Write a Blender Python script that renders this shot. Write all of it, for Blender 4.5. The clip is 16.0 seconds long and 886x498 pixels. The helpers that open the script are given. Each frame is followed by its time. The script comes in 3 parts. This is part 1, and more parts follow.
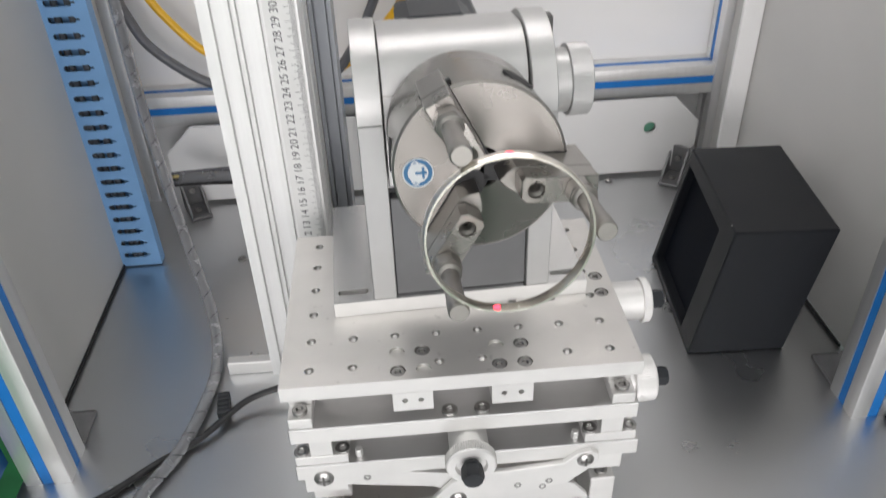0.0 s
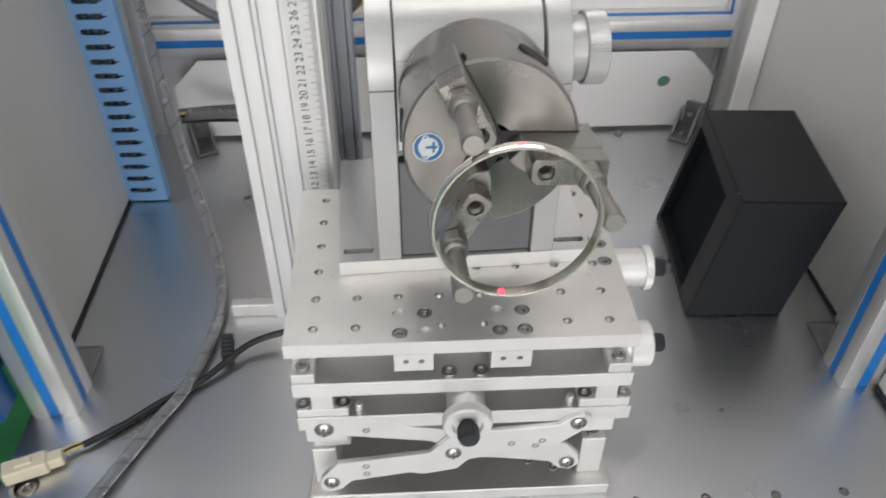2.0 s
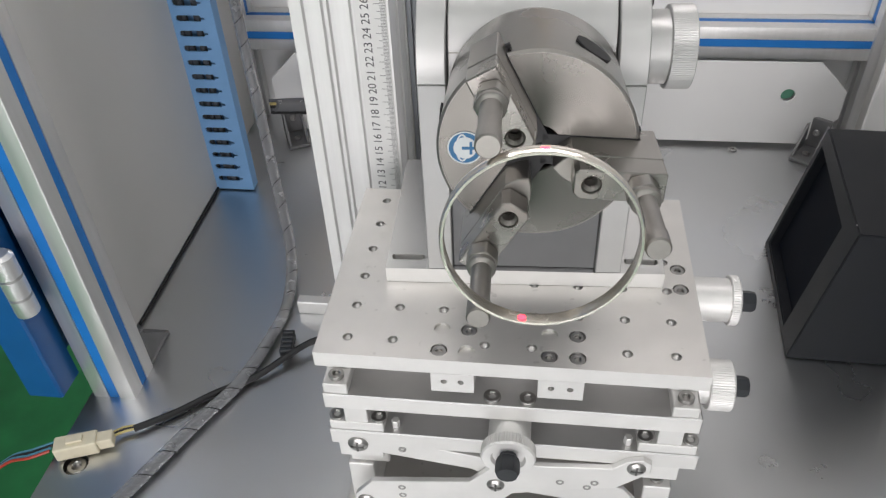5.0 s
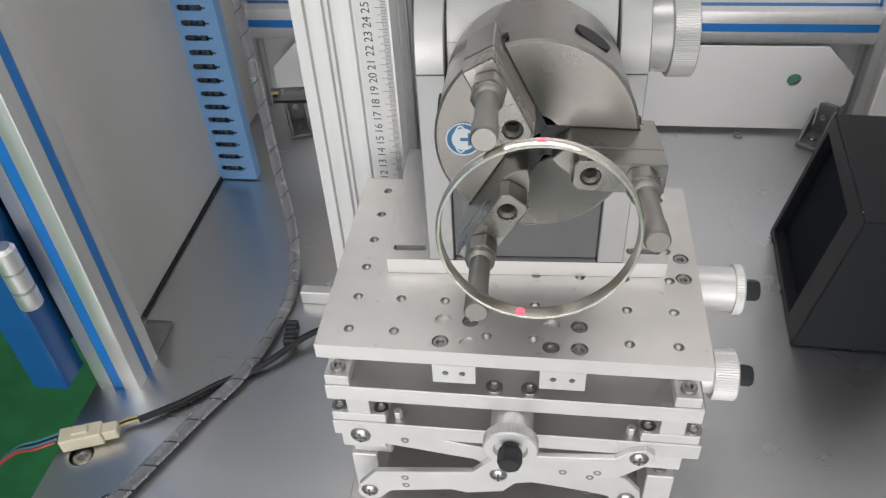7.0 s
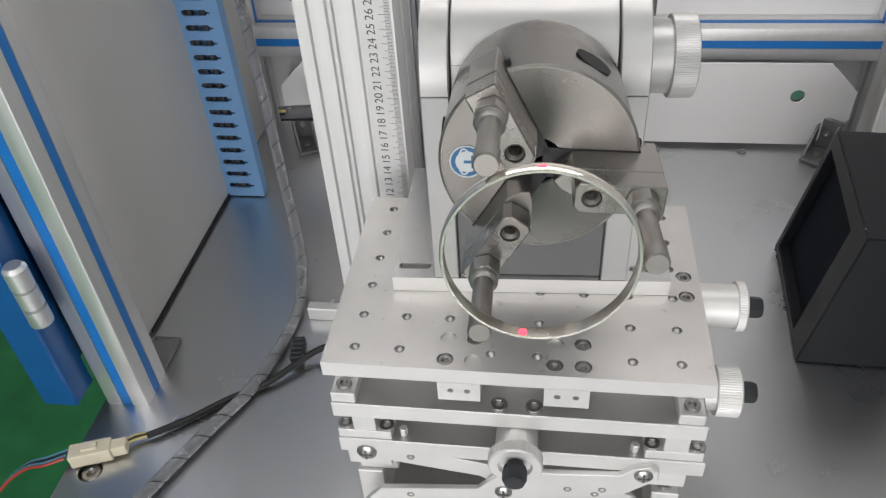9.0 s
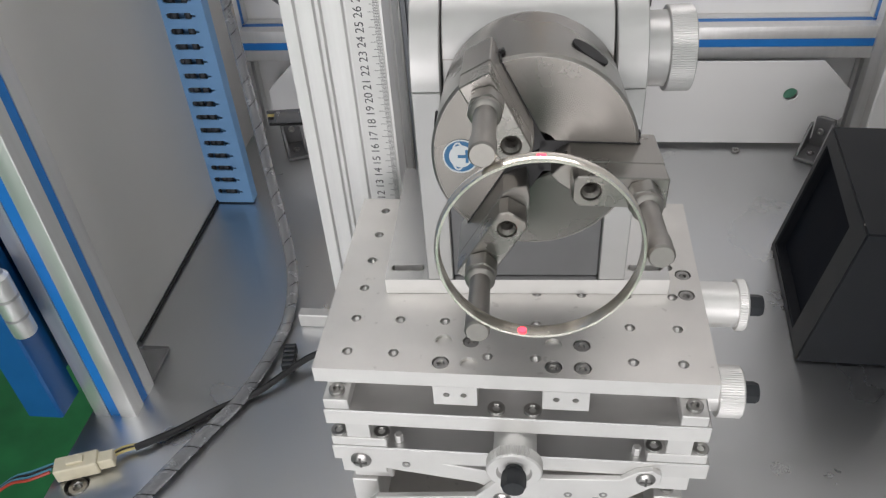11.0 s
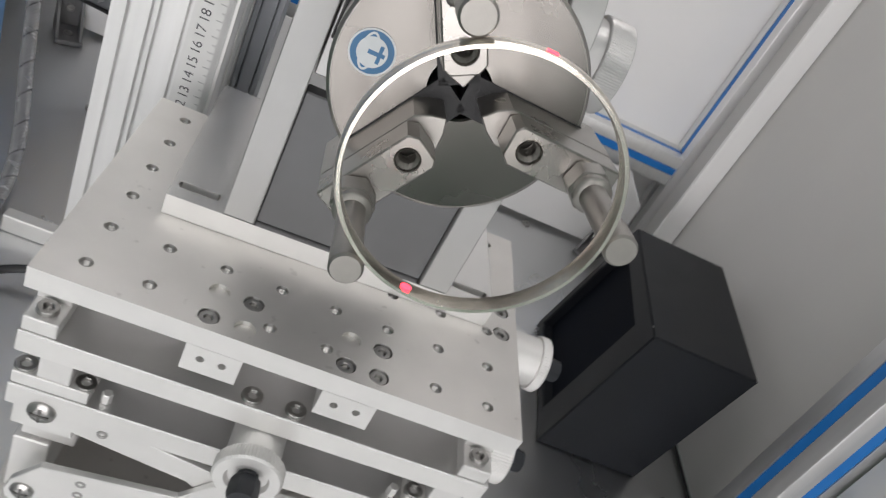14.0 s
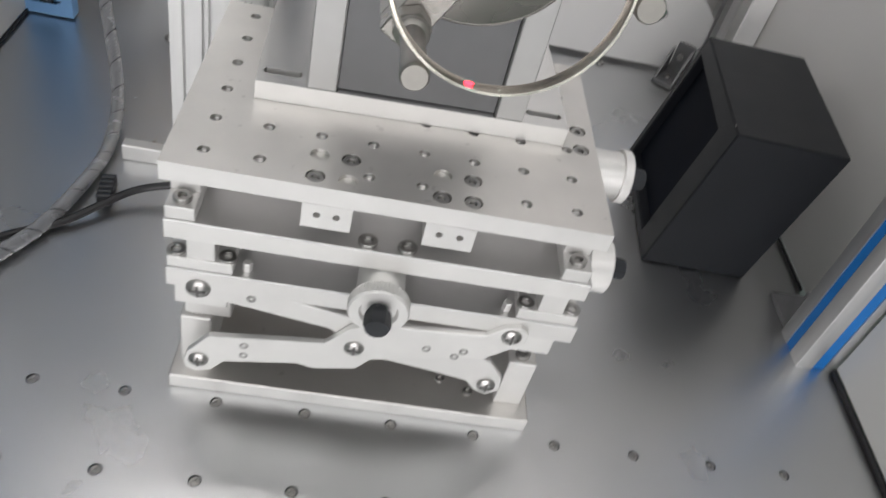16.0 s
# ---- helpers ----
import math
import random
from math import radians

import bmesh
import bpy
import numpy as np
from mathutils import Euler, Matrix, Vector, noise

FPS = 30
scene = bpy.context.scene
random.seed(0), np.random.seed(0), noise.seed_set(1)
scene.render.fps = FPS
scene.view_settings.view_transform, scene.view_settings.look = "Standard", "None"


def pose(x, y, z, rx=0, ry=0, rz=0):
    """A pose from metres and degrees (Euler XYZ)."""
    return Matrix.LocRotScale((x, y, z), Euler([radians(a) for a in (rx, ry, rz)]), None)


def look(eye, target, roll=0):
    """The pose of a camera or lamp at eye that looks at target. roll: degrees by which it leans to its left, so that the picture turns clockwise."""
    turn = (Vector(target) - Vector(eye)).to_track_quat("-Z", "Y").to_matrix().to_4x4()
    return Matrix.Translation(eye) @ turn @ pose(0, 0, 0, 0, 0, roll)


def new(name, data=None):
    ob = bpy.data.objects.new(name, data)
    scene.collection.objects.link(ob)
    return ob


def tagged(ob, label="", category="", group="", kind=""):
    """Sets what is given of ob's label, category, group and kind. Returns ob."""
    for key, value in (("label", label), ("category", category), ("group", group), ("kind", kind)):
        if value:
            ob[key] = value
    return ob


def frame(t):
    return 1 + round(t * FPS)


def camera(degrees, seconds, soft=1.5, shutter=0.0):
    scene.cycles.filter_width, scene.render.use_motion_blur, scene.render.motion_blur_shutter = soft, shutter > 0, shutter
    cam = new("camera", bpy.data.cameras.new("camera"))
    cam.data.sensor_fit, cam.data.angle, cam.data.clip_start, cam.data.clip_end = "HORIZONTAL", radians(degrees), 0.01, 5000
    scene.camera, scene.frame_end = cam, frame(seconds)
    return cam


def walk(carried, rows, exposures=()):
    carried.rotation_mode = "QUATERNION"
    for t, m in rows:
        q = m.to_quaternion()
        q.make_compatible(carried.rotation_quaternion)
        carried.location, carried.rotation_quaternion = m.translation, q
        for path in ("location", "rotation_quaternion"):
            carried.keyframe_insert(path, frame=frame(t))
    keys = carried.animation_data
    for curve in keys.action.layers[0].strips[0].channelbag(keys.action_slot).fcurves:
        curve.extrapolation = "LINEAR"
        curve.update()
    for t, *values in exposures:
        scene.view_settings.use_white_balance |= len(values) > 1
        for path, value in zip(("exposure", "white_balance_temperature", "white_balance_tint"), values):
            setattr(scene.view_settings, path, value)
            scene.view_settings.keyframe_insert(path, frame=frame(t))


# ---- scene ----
from mathutils.geometry import delaunay_2d_cdt

cam = camera(59.1, 16.0, 1.3, 0.5)
PATH = [
    (0, (-0.0275, -0.3317, 0.4791), (0.0525, 1.0283, -0.4808), -2.1),
    (0.5, (-0.0300, -0.3442, 0.4933), (0.0600, 1.0575, -0.4042), -1.2),
    (1, (-0.0358, -0.3383, 0.4866), (0.1367, 1.0583, -0.4075), 1.8),
    (1.5, (-0.0308, -0.3183, 0.4850), (0.1358, 1.0491, -0.4533), 2.8),
    (2, (-0.0283, -0.3200, 0.4983), (0.0383, 0.9458, -0.5841), 0.2),
    (2.5, (-0.0258, -0.3300, 0.4983), (-0.0400, 0.9191, -0.6058), -0.5),
    (3, (-0.0175, -0.3125, 0.5016), (0.0475, 0.8658, -0.6758), 3.0),
    (3.5, (-0.0067, -0.3058, 0.4916), (-0.0458, 0.9675, -0.5825), 4.1),
    (4, (0.0017, -0.2958, 0.4725), (-0.1283, 0.9675, -0.6058), 0.0),
    (4.5, (0.0075, -0.2900, 0.4741), (-0.1683, 0.9775, -0.5933), -2.1),
    (7, (0.0133, -0.2833, 0.4750), (-0.1892, 0.9600, -0.6158), -3.6),
    (7.5, (0.0125, -0.2842, 0.4758), (-0.1925, 0.9608, -0.6133), -3.9),
    (8, (0.0158, -0.2883, 0.4825), (-0.2025, 0.9641, -0.5950), -4.2),
    (8.5, (0.0150, -0.2858, 0.4808), (-0.2050, 0.9691, -0.5933), -3.9),
    (9, (0.0150, -0.2850, 0.4808), (-0.2033, 0.9741, -0.5883), -4.1),
    (11.5, (0.0100, -0.2775, 0.4608), (-0.1850, 1.0041, -0.5858), -4.1),
    (12, (-0.0100, -0.2708, 0.4400), (-0.1400, 1.0416, -0.5791), -1.4),
    (12.5, (-0.0075, -0.2508, 0.4283), (-0.0617, 1.0850, -0.5675), -1.4),
    (13, (-0.0150, -0.2467, 0.4150), (0.0408, 1.1008, -0.5650), 8.5),
    (13.5, (-0.0200, -0.2358, 0.3992), (0.1975, 1.1058, -0.5666), 18.7),
    (14, (-0.0283, -0.2408, 0.3908), (0.3267, 1.1225, -0.4991), 29.9),
    (14.5, (-0.0392, -0.2383, 0.3867), (0.3783, 1.1441, -0.4458), 33.5),
    (15, (-0.0292, -0.2458, 0.3842), (0.3458, 1.1100, -0.5100), 28.6),
    (15.5, (-0.0125, -0.2708, 0.3750), (0.2592, 1.0458, -0.6100), 20.4),
    (16, (-0.0208, -0.2825, 0.3933), (0.1950, 0.9233, -0.7366), 16.0),
]
EXPOSURES = [(0.0, 0.12), (1.5, -0.02), (2.5, 0.0), (3.0, 0.18), (3.5, 0.30), (4.0, 0.15), (4.5, 0.06), (7.0, -0.02), (7.5, -0.06), (8.0, 0.02), (9.0, -0.05), (11.5, -0.12), (12.5, -0.15), (13.5, -0.14), (15.0, -0.20), (16.0, -0.07)]
walk(cam, [(t, look(eye, target, roll)) for t, eye, target, roll in PATH], EXPOSURES)
SIZE = 0.8333  # metres in one layout unit: a hole pitch of 0.03 units is 25 mm


# ---- world and light ----
world = bpy.data.worlds.new("world")
scene.world = world
world.use_nodes = True
world.node_tree.nodes["Background"].inputs[0].default_value = (0.9, 0.95, 1.0, 1)
world.node_tree.nodes["Background"].inputs[1].default_value = 0.3


def area_lamp(name, eye, target, sx, sy, watts, colour):
    data = bpy.data.lights.new(name, "AREA")
    data.shape, data.size, data.size_y, data.energy, data.color = "RECTANGLE", sx * SIZE, sy * SIZE, watts * SIZE ** 2, colour
    ob = new(name, data)
    ob.matrix_world = look(Vector(eye) * SIZE, Vector(target) * SIZE)
    return ob


# two ceiling panels and the window of the workshop, and the light bar under the enclosure's roof
area_lamp("ceiling_panel_lamp", (-0.7, -1.5, 1.88), (-0.7, -1.5, 0), 0.6, 1.2, 9, (1.0, 0.95, 0.945))
area_lamp("ceiling_panel_lamp", (0.8, -1.5, 1.88), (0.8, -1.5, 0), 0.6, 1.2, 8, (1.0, 0.95, 0.945))
area_lamp("window_daylight", (-0.2, -2.99, 0.55), (-0.2, 0, 0.45), 2.2, 1.3, 48, (1.0, 0.955, 0.96))
area_lamp("light_bar_lamp", (0.0, 0.22, 0.835), (0.0, 0.22, 0), 0.6, 0.05, 1.6, (1.0, 0.95, 0.945))

# ---- materials ----


def material(name, base, rough, metal=0.0, noise_scale=60.0, vary=0.08, bump=0.0, bump_scale=900.0, rough_vary=0.06, stretch=(1, 1, 1), coat=0.0, spots=0.0):
    m = bpy.data.materials.new(name)
    m.use_nodes = True
    nt = m.node_tree
    b = nt.nodes["Principled BSDF"]
    b.inputs["Metallic"].default_value = metal
    b.inputs["Coat Weight"].default_value = coat
    tc = nt.nodes.new("ShaderNodeTexCoord")
    mp = nt.nodes.new("ShaderNodeMapping")
    mp.inputs["Scale"].default_value = stretch
    nt.links.new(tc.outputs["Object"], mp.inputs["Vector"])
    n1 = nt.nodes.new("ShaderNodeTexNoise")
    n1.inputs["Scale"].default_value = noise_scale / SIZE
    n1.inputs["Detail"].default_value = 6
    nt.links.new(mp.outputs[0], n1.inputs["Vector"])
    n2 = nt.nodes.new("ShaderNodeTexNoise")
    n2.inputs["Scale"].default_value = bump_scale / SIZE
    n2.inputs["Detail"].default_value = 3
    nt.links.new(mp.outputs[0], n2.inputs["Vector"])
    ramp = nt.nodes.new("ShaderNodeMapRange")
    ramp.inputs["From Min"].default_value, ramp.inputs["From Max"].default_value = 0.25, 0.75
    ramp.inputs["To Min"].default_value, ramp.inputs["To Max"].default_value = 1 - vary, 1 + vary
    nt.links.new(n1.outputs["Fac"], ramp.inputs["Value"])
    info = nt.nodes.new("ShaderNodeObjectInfo")
    jit = nt.nodes.new("ShaderNodeMapRange")
    jit.inputs["To Min"].default_value, jit.inputs["To Max"].default_value = 0.97, 1.03
    nt.links.new(info.outputs["Random"], jit.inputs["Value"])
    mul = nt.nodes.new("ShaderNodeMath")
    mul.operation = "MULTIPLY"
    nt.links.new(ramp.outputs[0], mul.inputs[0])
    nt.links.new(jit.outputs[0], mul.inputs[1])
    sc = nt.nodes.new("ShaderNodeVectorMath")
    sc.operation = "SCALE"
    sc.inputs[0].default_value = base
    nt.links.new(mul.outputs[0], sc.inputs["Scale"])
    last = sc.outputs[0]
    if spots:
        v = nt.nodes.new("ShaderNodeTexNoise")
        v.inputs["Scale"].default_value, v.inputs["Detail"].default_value = 130, 2
        nt.links.new(tc.outputs["Object"], v.inputs["Vector"])
        sr = nt.nodes.new("ShaderNodeMapRange")
        sr.inputs["From Min"].default_value, sr.inputs["From Max"].default_value = 0.70, 0.76
        sr.inputs["To Max"].default_value = spots
        nt.links.new(v.outputs["Fac"], sr.inputs["Value"])
        mix = nt.nodes.new("ShaderNodeMix")
        mix.data_type = "RGBA"
        nt.links.new(sr.outputs[0], mix.inputs["Factor"])
        nt.links.new(last, mix.inputs["A"])
        mix.inputs["B"].default_value = (0.1, 0.085, 0.07, 1)
        last = mix.outputs["Result"]
    nt.links.new(last, b.inputs["Base Color"])
    rr = nt.nodes.new("ShaderNodeMapRange")
    rr.inputs["To Min"].default_value, rr.inputs["To Max"].default_value = max(0.02, rough - rough_vary), rough + rough_vary
    nt.links.new(n1.outputs["Fac"], rr.inputs["Value"])
    nt.links.new(rr.outputs[0], b.inputs["Roughness"])
    if bump:
        bp = nt.nodes.new("ShaderNodeBump")
        bp.inputs["Strength"].default_value, bp.inputs["Distance"].default_value = bump, 0.0006
        nt.links.new(n2.outputs["Fac"], bp.inputs["Height"])
        nt.links.new(bp.outputs[0], b.inputs["Normal"])
    return m


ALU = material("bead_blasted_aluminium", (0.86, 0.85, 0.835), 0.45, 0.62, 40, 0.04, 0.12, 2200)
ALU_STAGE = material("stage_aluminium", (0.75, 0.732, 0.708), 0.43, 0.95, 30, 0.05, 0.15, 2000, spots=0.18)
# darker aluminium: the shade between the table's plates is put into its colour
ALU_SHADE = material("shaded_aluminium", (0.66, 0.655, 0.65), 0.40, 0.9, 30, 0.06, 0.12, 1800)
ALU_SHEEN = material("polished_foot_aluminium", (0.74, 0.735, 0.725), 0.24, 1.0, 40, 0.04, 0.1, 1800)
ALU_BODY = material("anodised_body_aluminium", (0.54, 0.54, 0.535), 0.45, 0.7, 40, 0.04, 0.12, 2200)
ALU_EDGE = material("extruded_aluminium", (0.85, 0.85, 0.845), 0.42, 0.45, 25, 0.05, 0.1, 700, stretch=(6, 6, 0.3))
ALU_POST = material("anodised_post_aluminium", (0.78, 0.78, 0.78), 0.38, 0.8, 25, 0.05, 0.08, 700, stretch=(6, 6, 0.3))
ALU_RAIL = material("extruded_aluminium_rail", (0.80, 0.80, 0.79), 0.40, 0.7, 25, 0.05, 0.1, 700, stretch=(0.3, 6, 6))
BASE_METAL = material("base_plate_aluminium", (0.66, 0.668, 0.675), 0.29, 1.0, 9, 0.015, 0.2, 1500, 0.07)
STEEL = material("ground_steel", (0.228, 0.217, 0.203), 0.27, 1.0, 20, 0.015, 0.0, 1200, 0.06)
STEEL_JAW = material("ground_jaw_steel", (0.35, 0.335, 0.315), 0.3, 1.0, 45, 0.05, 0.08, 1100, 0.1)
STEEL_DARK = material("dark_oiled_steel", (0.17, 0.165, 0.16), 0.36, 1.0, 60, 0.2, 0.15, 900, 0.1)
STEEL_PIN = material("turned_steel", (0.36, 0.345, 0.325), 0.44, 1.0, 80, 0.12, 0.1, 1500, 0.08)
for tone in (STEEL,):
    nt = tone.node_tree
    tg = nt.nodes.new("ShaderNodeTangent")
    tg.direction_type, tg.axis = "RADIAL", "Z"
    nt.nodes["Principled BSDF"].inputs["Anisotropic"].default_value = 0.85
    nt.links.new(tg.outputs[0], nt.nodes["Principled BSDF"].inputs["Tangent"])
SLOT_SHADE = material("shade_black_slot", (0.016, 0.016, 0.018), 0.45, 0.0, 90, 0.3, 0.2, 900)
SCREW = material("stainless_screw", (0.42, 0.41, 0.40), 0.3, 1.0, 200, 0.15, 0.0)
SILVER = material("polished_silver", (0.94, 0.89, 0.81), 0.25, 1.0, 50, 0.12, 0.05, 600, 0.08)
RUBBER = material("black_plastic_knob", (0.02, 0.023, 0.028), 0.42, 0.0, 90, 0.2, 0.1, 1200)
BLACK = material("matt_black_box", (0.005, 0.0066, 0.0100), 0.46, 0.0, 30, 0.18, 0.3, 1400, 0.08)
BLACK.node_tree.nodes["Principled BSDF"].inputs["Specular IOR Level"].default_value = 0.44
BLACK_IN = material("black_box_inside", (0.005, 0.007, 0.012), 0.7, 0.0, 30, 0.2, 0.2, 1000)
BLACK_IN.node_tree.nodes["Principled BSDF"].inputs["Specular IOR Level"].default_value = 0.12
CABLE = material("black_cable_sheath", (0.018, 0.018, 0.02), 0.45, 0.0, 120, 0.2, 0.1, 800)
CABLE_GREY = material("grey_cable_sheath", (0.13, 0.135, 0.15), 0.45, 0.0, 120, 0.15, 0.0)
YELLOW = material("yellow_fibre_sheath", (0.85, 0.48, 0.02), 0.4, 0.0, 90, 0.08, 0.0)
RED_WIRE = material("red_wire", (0.45, 0.05, 0.03), 0.45)
BLUE_WIRE = material("light_blue_wire", (0.10, 0.30, 0.42), 0.45)
YELLOW_WIRE = material("pale_yellow_wire", (0.62, 0.52, 0.22), 0.45)
NYLON = material("cream_nylon", (0.74, 0.68, 0.52), 0.42, 0.0, 90, 0.06, 0.1, 900)
BLUE_STRIP = material("blue_slot_strip", (0.015, 0.19, 0.58), 0.4, 0.0, 40, 0.08, 0.0)
BLUE_DOOR = material("blue_door_paint", (0.009, 0.095, 0.30), 0.3, 0.0, 30, 0.1, 0.1, 800, coat=0.2)
BLUE_DUCT = material("pale_blue_duct_plastic", (0.20, 0.40, 0.70), 0.45, 0.0, 30, 0.05, 0.1, 900)
DUCT_DARK = material("dark_cables_in_duct", (0.07, 0.08, 0.095), 0.6, 0.0, 70, 0.5, 0.4, 300)
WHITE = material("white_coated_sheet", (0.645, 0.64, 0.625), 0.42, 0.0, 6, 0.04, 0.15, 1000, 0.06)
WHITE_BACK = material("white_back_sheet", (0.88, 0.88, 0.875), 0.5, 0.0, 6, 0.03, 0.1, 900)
# aluminium of the rear post, its shade put into this blue grey
POST_SHADE = material("shaded_post_aluminium", (0.34, 0.36, 0.39), 0.42, 0.3, 30, 0.06, 0.1, 900, stretch=(6, 6, 0.3))
WEB_GREY = material("dark_grey_web_coating", (0.19, 0.192, 0.198), 0.42, 0.4, 40, 0.06, 0.1, 1200)
GREY_CAST = material("grey_cast_bracket", (0.19, 0.19, 0.195), 0.5, 0.4, 50, 0.2, 0.3, 700)
GREEN = material("green_floor_paint", (0.028, 0.225, 0.075), 0.4, 0.0, 9, 0.3, 0.1, 60)
GREEN_DOT = material("green_behind_hole", (0.17, 0.45, 0.31), 0.5, 0.0, 40, 0.1)
LABEL_BLUE = material("blue_label_print", (0.035, 0.17, 0.36), 0.4, 0.0, 150, 0.06)
LABEL_WHITE = material("white_label_print", (0.72, 0.76, 0.78), 0.4, 0.0, 150, 0.05)
RULE_WHITE = material("white_rule_face", (0.80, 0.80, 0.79), 0.4, 0.0, 60, 0.04, 0.05, 800)
INK = material("dark_ink", (0.09, 0.09, 0.10), 0.6, 0.0, 100, 0.1)
SEAL = material("black_seal", (0.02, 0.02, 0.022), 0.7, 0.0, 90, 0.2)
ROOM_WHITE = material("workshop_wall_paint", (0.66, 0.68, 0.70), 0.7, 0.0, 2, 0.05, 0.1, 100)
CLEAR = material("clear_spiral_plastic", (0.29, 0.30, 0.32), 0.26, 0.0, 80, 0.03)
CLEAR.node_tree.nodes["Principled BSDF"].inputs["Transmission Weight"].default_value = 0.4
LASER = bpy.data.materials.new("red_laser_spot")
LASER.use_nodes = True
LASER.node_tree.nodes["Principled BSDF"].inputs["Base Color"].default_value = (0.8, 0.02, 0.04, 1)
LASER.node_tree.nodes["Principled BSDF"].inputs["Emission Color"].default_value = (1.0, 0.04, 0.07, 1)
LASER.node_tree.nodes["Principled BSDF"].inputs["Emission Strength"].default_value = 4.5

# ---- builders ----


def part(name, bm, mat, parent=None, label="", smooth=True):
    me = bpy.data.meshes.new(name)
    bmesh.ops.recalc_face_normals(bm, faces=bm.faces[:])
    bm.to_mesh(me)
    bm.free()
    me.materials.append(mat)
    if smooth:
        me.shade_smooth()
        me.set_sharp_from_angle(angle=radians(32))
    ob = new(name, me)
    ob.parent = parent
    if label:
        ob["label"] = label
    return ob


def thing(name, m, label, category, group="", kind=""):
    ob = new(name)
    ob.empty_display_size = 0.02
    ob.matrix_world = m
    return tagged(ob, label, category, group, kind)


def box(x0, x1, y0, y1, z0, z1, bevel=0.0008, bm=None, seg=1):
    t = bmesh.new()
    bmesh.ops.create_cube(t, size=1, matrix=Matrix.LocRotScale(((x0 + x1) / 2, (y0 + y1) / 2, (z0 + z1) / 2), None, (abs(x1 - x0), abs(y1 - y0), abs(z1 - z0))))
    if bevel:
        bmesh.ops.bevel(t, geom=t.edges[:], offset=bevel, segments=seg, affect="EDGES", profile=0.6)
    return merge(bm, t)


def merge(bm, t):
    if bm is None:
        return t
    me = bpy.data.meshes.new("scratch")
    t.to_mesh(me)
    t.free()
    bm.from_mesh(me)
    bpy.data.meshes.remove(me)
    return bm


def ring_points(r, n, cx=0.0, cy=0.0, turn=0.0):
    return [(cx + r * math.cos(turn + 2 * math.pi * i / n), cy + r * math.sin(turn + 2 * math.pi * i / n)) for i in range(n)]


def inside(x, y, loop):
    odd = False
    for (x0, y0), (x1, y1) in zip(loop, loop[1:] + loop[:1]):
        if (y0 > y) != (y1 > y) and x < x0 + (y - y0) * (x1 - x0) / (y1 - y0):
            odd = not odd
    return odd


def slab(outer, holes, z0, z1, m=None, bm=None, bevel=0.0):
    """A plate of the outline outer, with holes through it, from z0 to z1, turned by m."""
    flat, joins = [], []
    for loop in [outer] + list(holes):
        k, n = len(flat), len(loop)
        flat += [Vector(p) for p in loop]
        joins += [(k + i, k + (i + 1) % n) for i in range(n)]
    spots, _, tris, _, _, _ = delaunay_2d_cdt(flat, joins, [], 0, 1e-7)
    t = bmesh.new()
    vs = [t.verts.new((p.x, p.y, z0)) for p in spots]
    for tri in tris:
        x, y = (sum(spots[i].x for i in tri) / 3, sum(spots[i].y for i in tri) / 3)
        if inside(x, y, list(outer)) and not any(inside(x, y, list(h)) for h in holes):
            t.faces.new([vs[i] for i in tri])
    rim = [e for e in t.edges if len(e.link_faces) == 1]
    top = bmesh.ops.extrude_face_region(t, geom=t.faces[:] + rim)
    bmesh.ops.translate(t, vec=(0, 0, z1 - z0), verts=[g for g in top["geom"] if isinstance(g, bmesh.types.BMVert)])
    bmesh.ops.recalc_face_normals(t, faces=t.faces[:])
    if bevel:
        sharp = [e for e in t.edges if len(e.link_faces) == 2 and e.calc_face_angle(0) > 0.9]
        bmesh.ops.bevel(t, geom=sharp, offset=bevel, segments=1, affect="EDGES")
    if m is not None:
        bmesh.ops.transform(t, matrix=m, verts=t.verts[:])
    return merge(bm, t)


def lathe(profile, n=40, m=None, bm=None, ridges=0.0, caps=True):
    """Turns (radius, height) rows round z. ridges: every other spoke of rows of the largest radius is cut by this much."""
    t = bmesh.new()
    big = max(r for r, _ in profile)
    rows = []
    for r, z in profile:
        if r < 1e-6:
            rows.append([t.verts.new((0, 0, z))])
            continue
        rows.append([])
        for i in range(n):
            q = r - (ridges if ridges and i % 2 and r > big - 1e-5 else 0)
            rows[-1].append(t.verts.new((q * math.cos(2 * math.pi * i / n), q * math.sin(2 * math.pi * i / n), z)))
    for a, b in zip(rows, rows[1:]):
        for i in range(n):
            j = (i + 1) % n
            if len(a) == 1 and len(b) == 1:
                continue
            if len(a) == 1:
                t.faces.new((a[0], b[i], b[j]))
            elif len(b) == 1:
                t.faces.new((a[i], a[j], b[0]))
            else:
                t.faces.new((a[i], a[j], b[j], b[i]))
    for row in (rows[0], rows[-1]):
        if caps and len(row) > 1 and rows[0][0].co != rows[-1][0].co:
            t.faces.new(row)
    if m is not None:
        bmesh.ops.transform(t, matrix=m, verts=t.verts[:])
    return merge(bm, t)


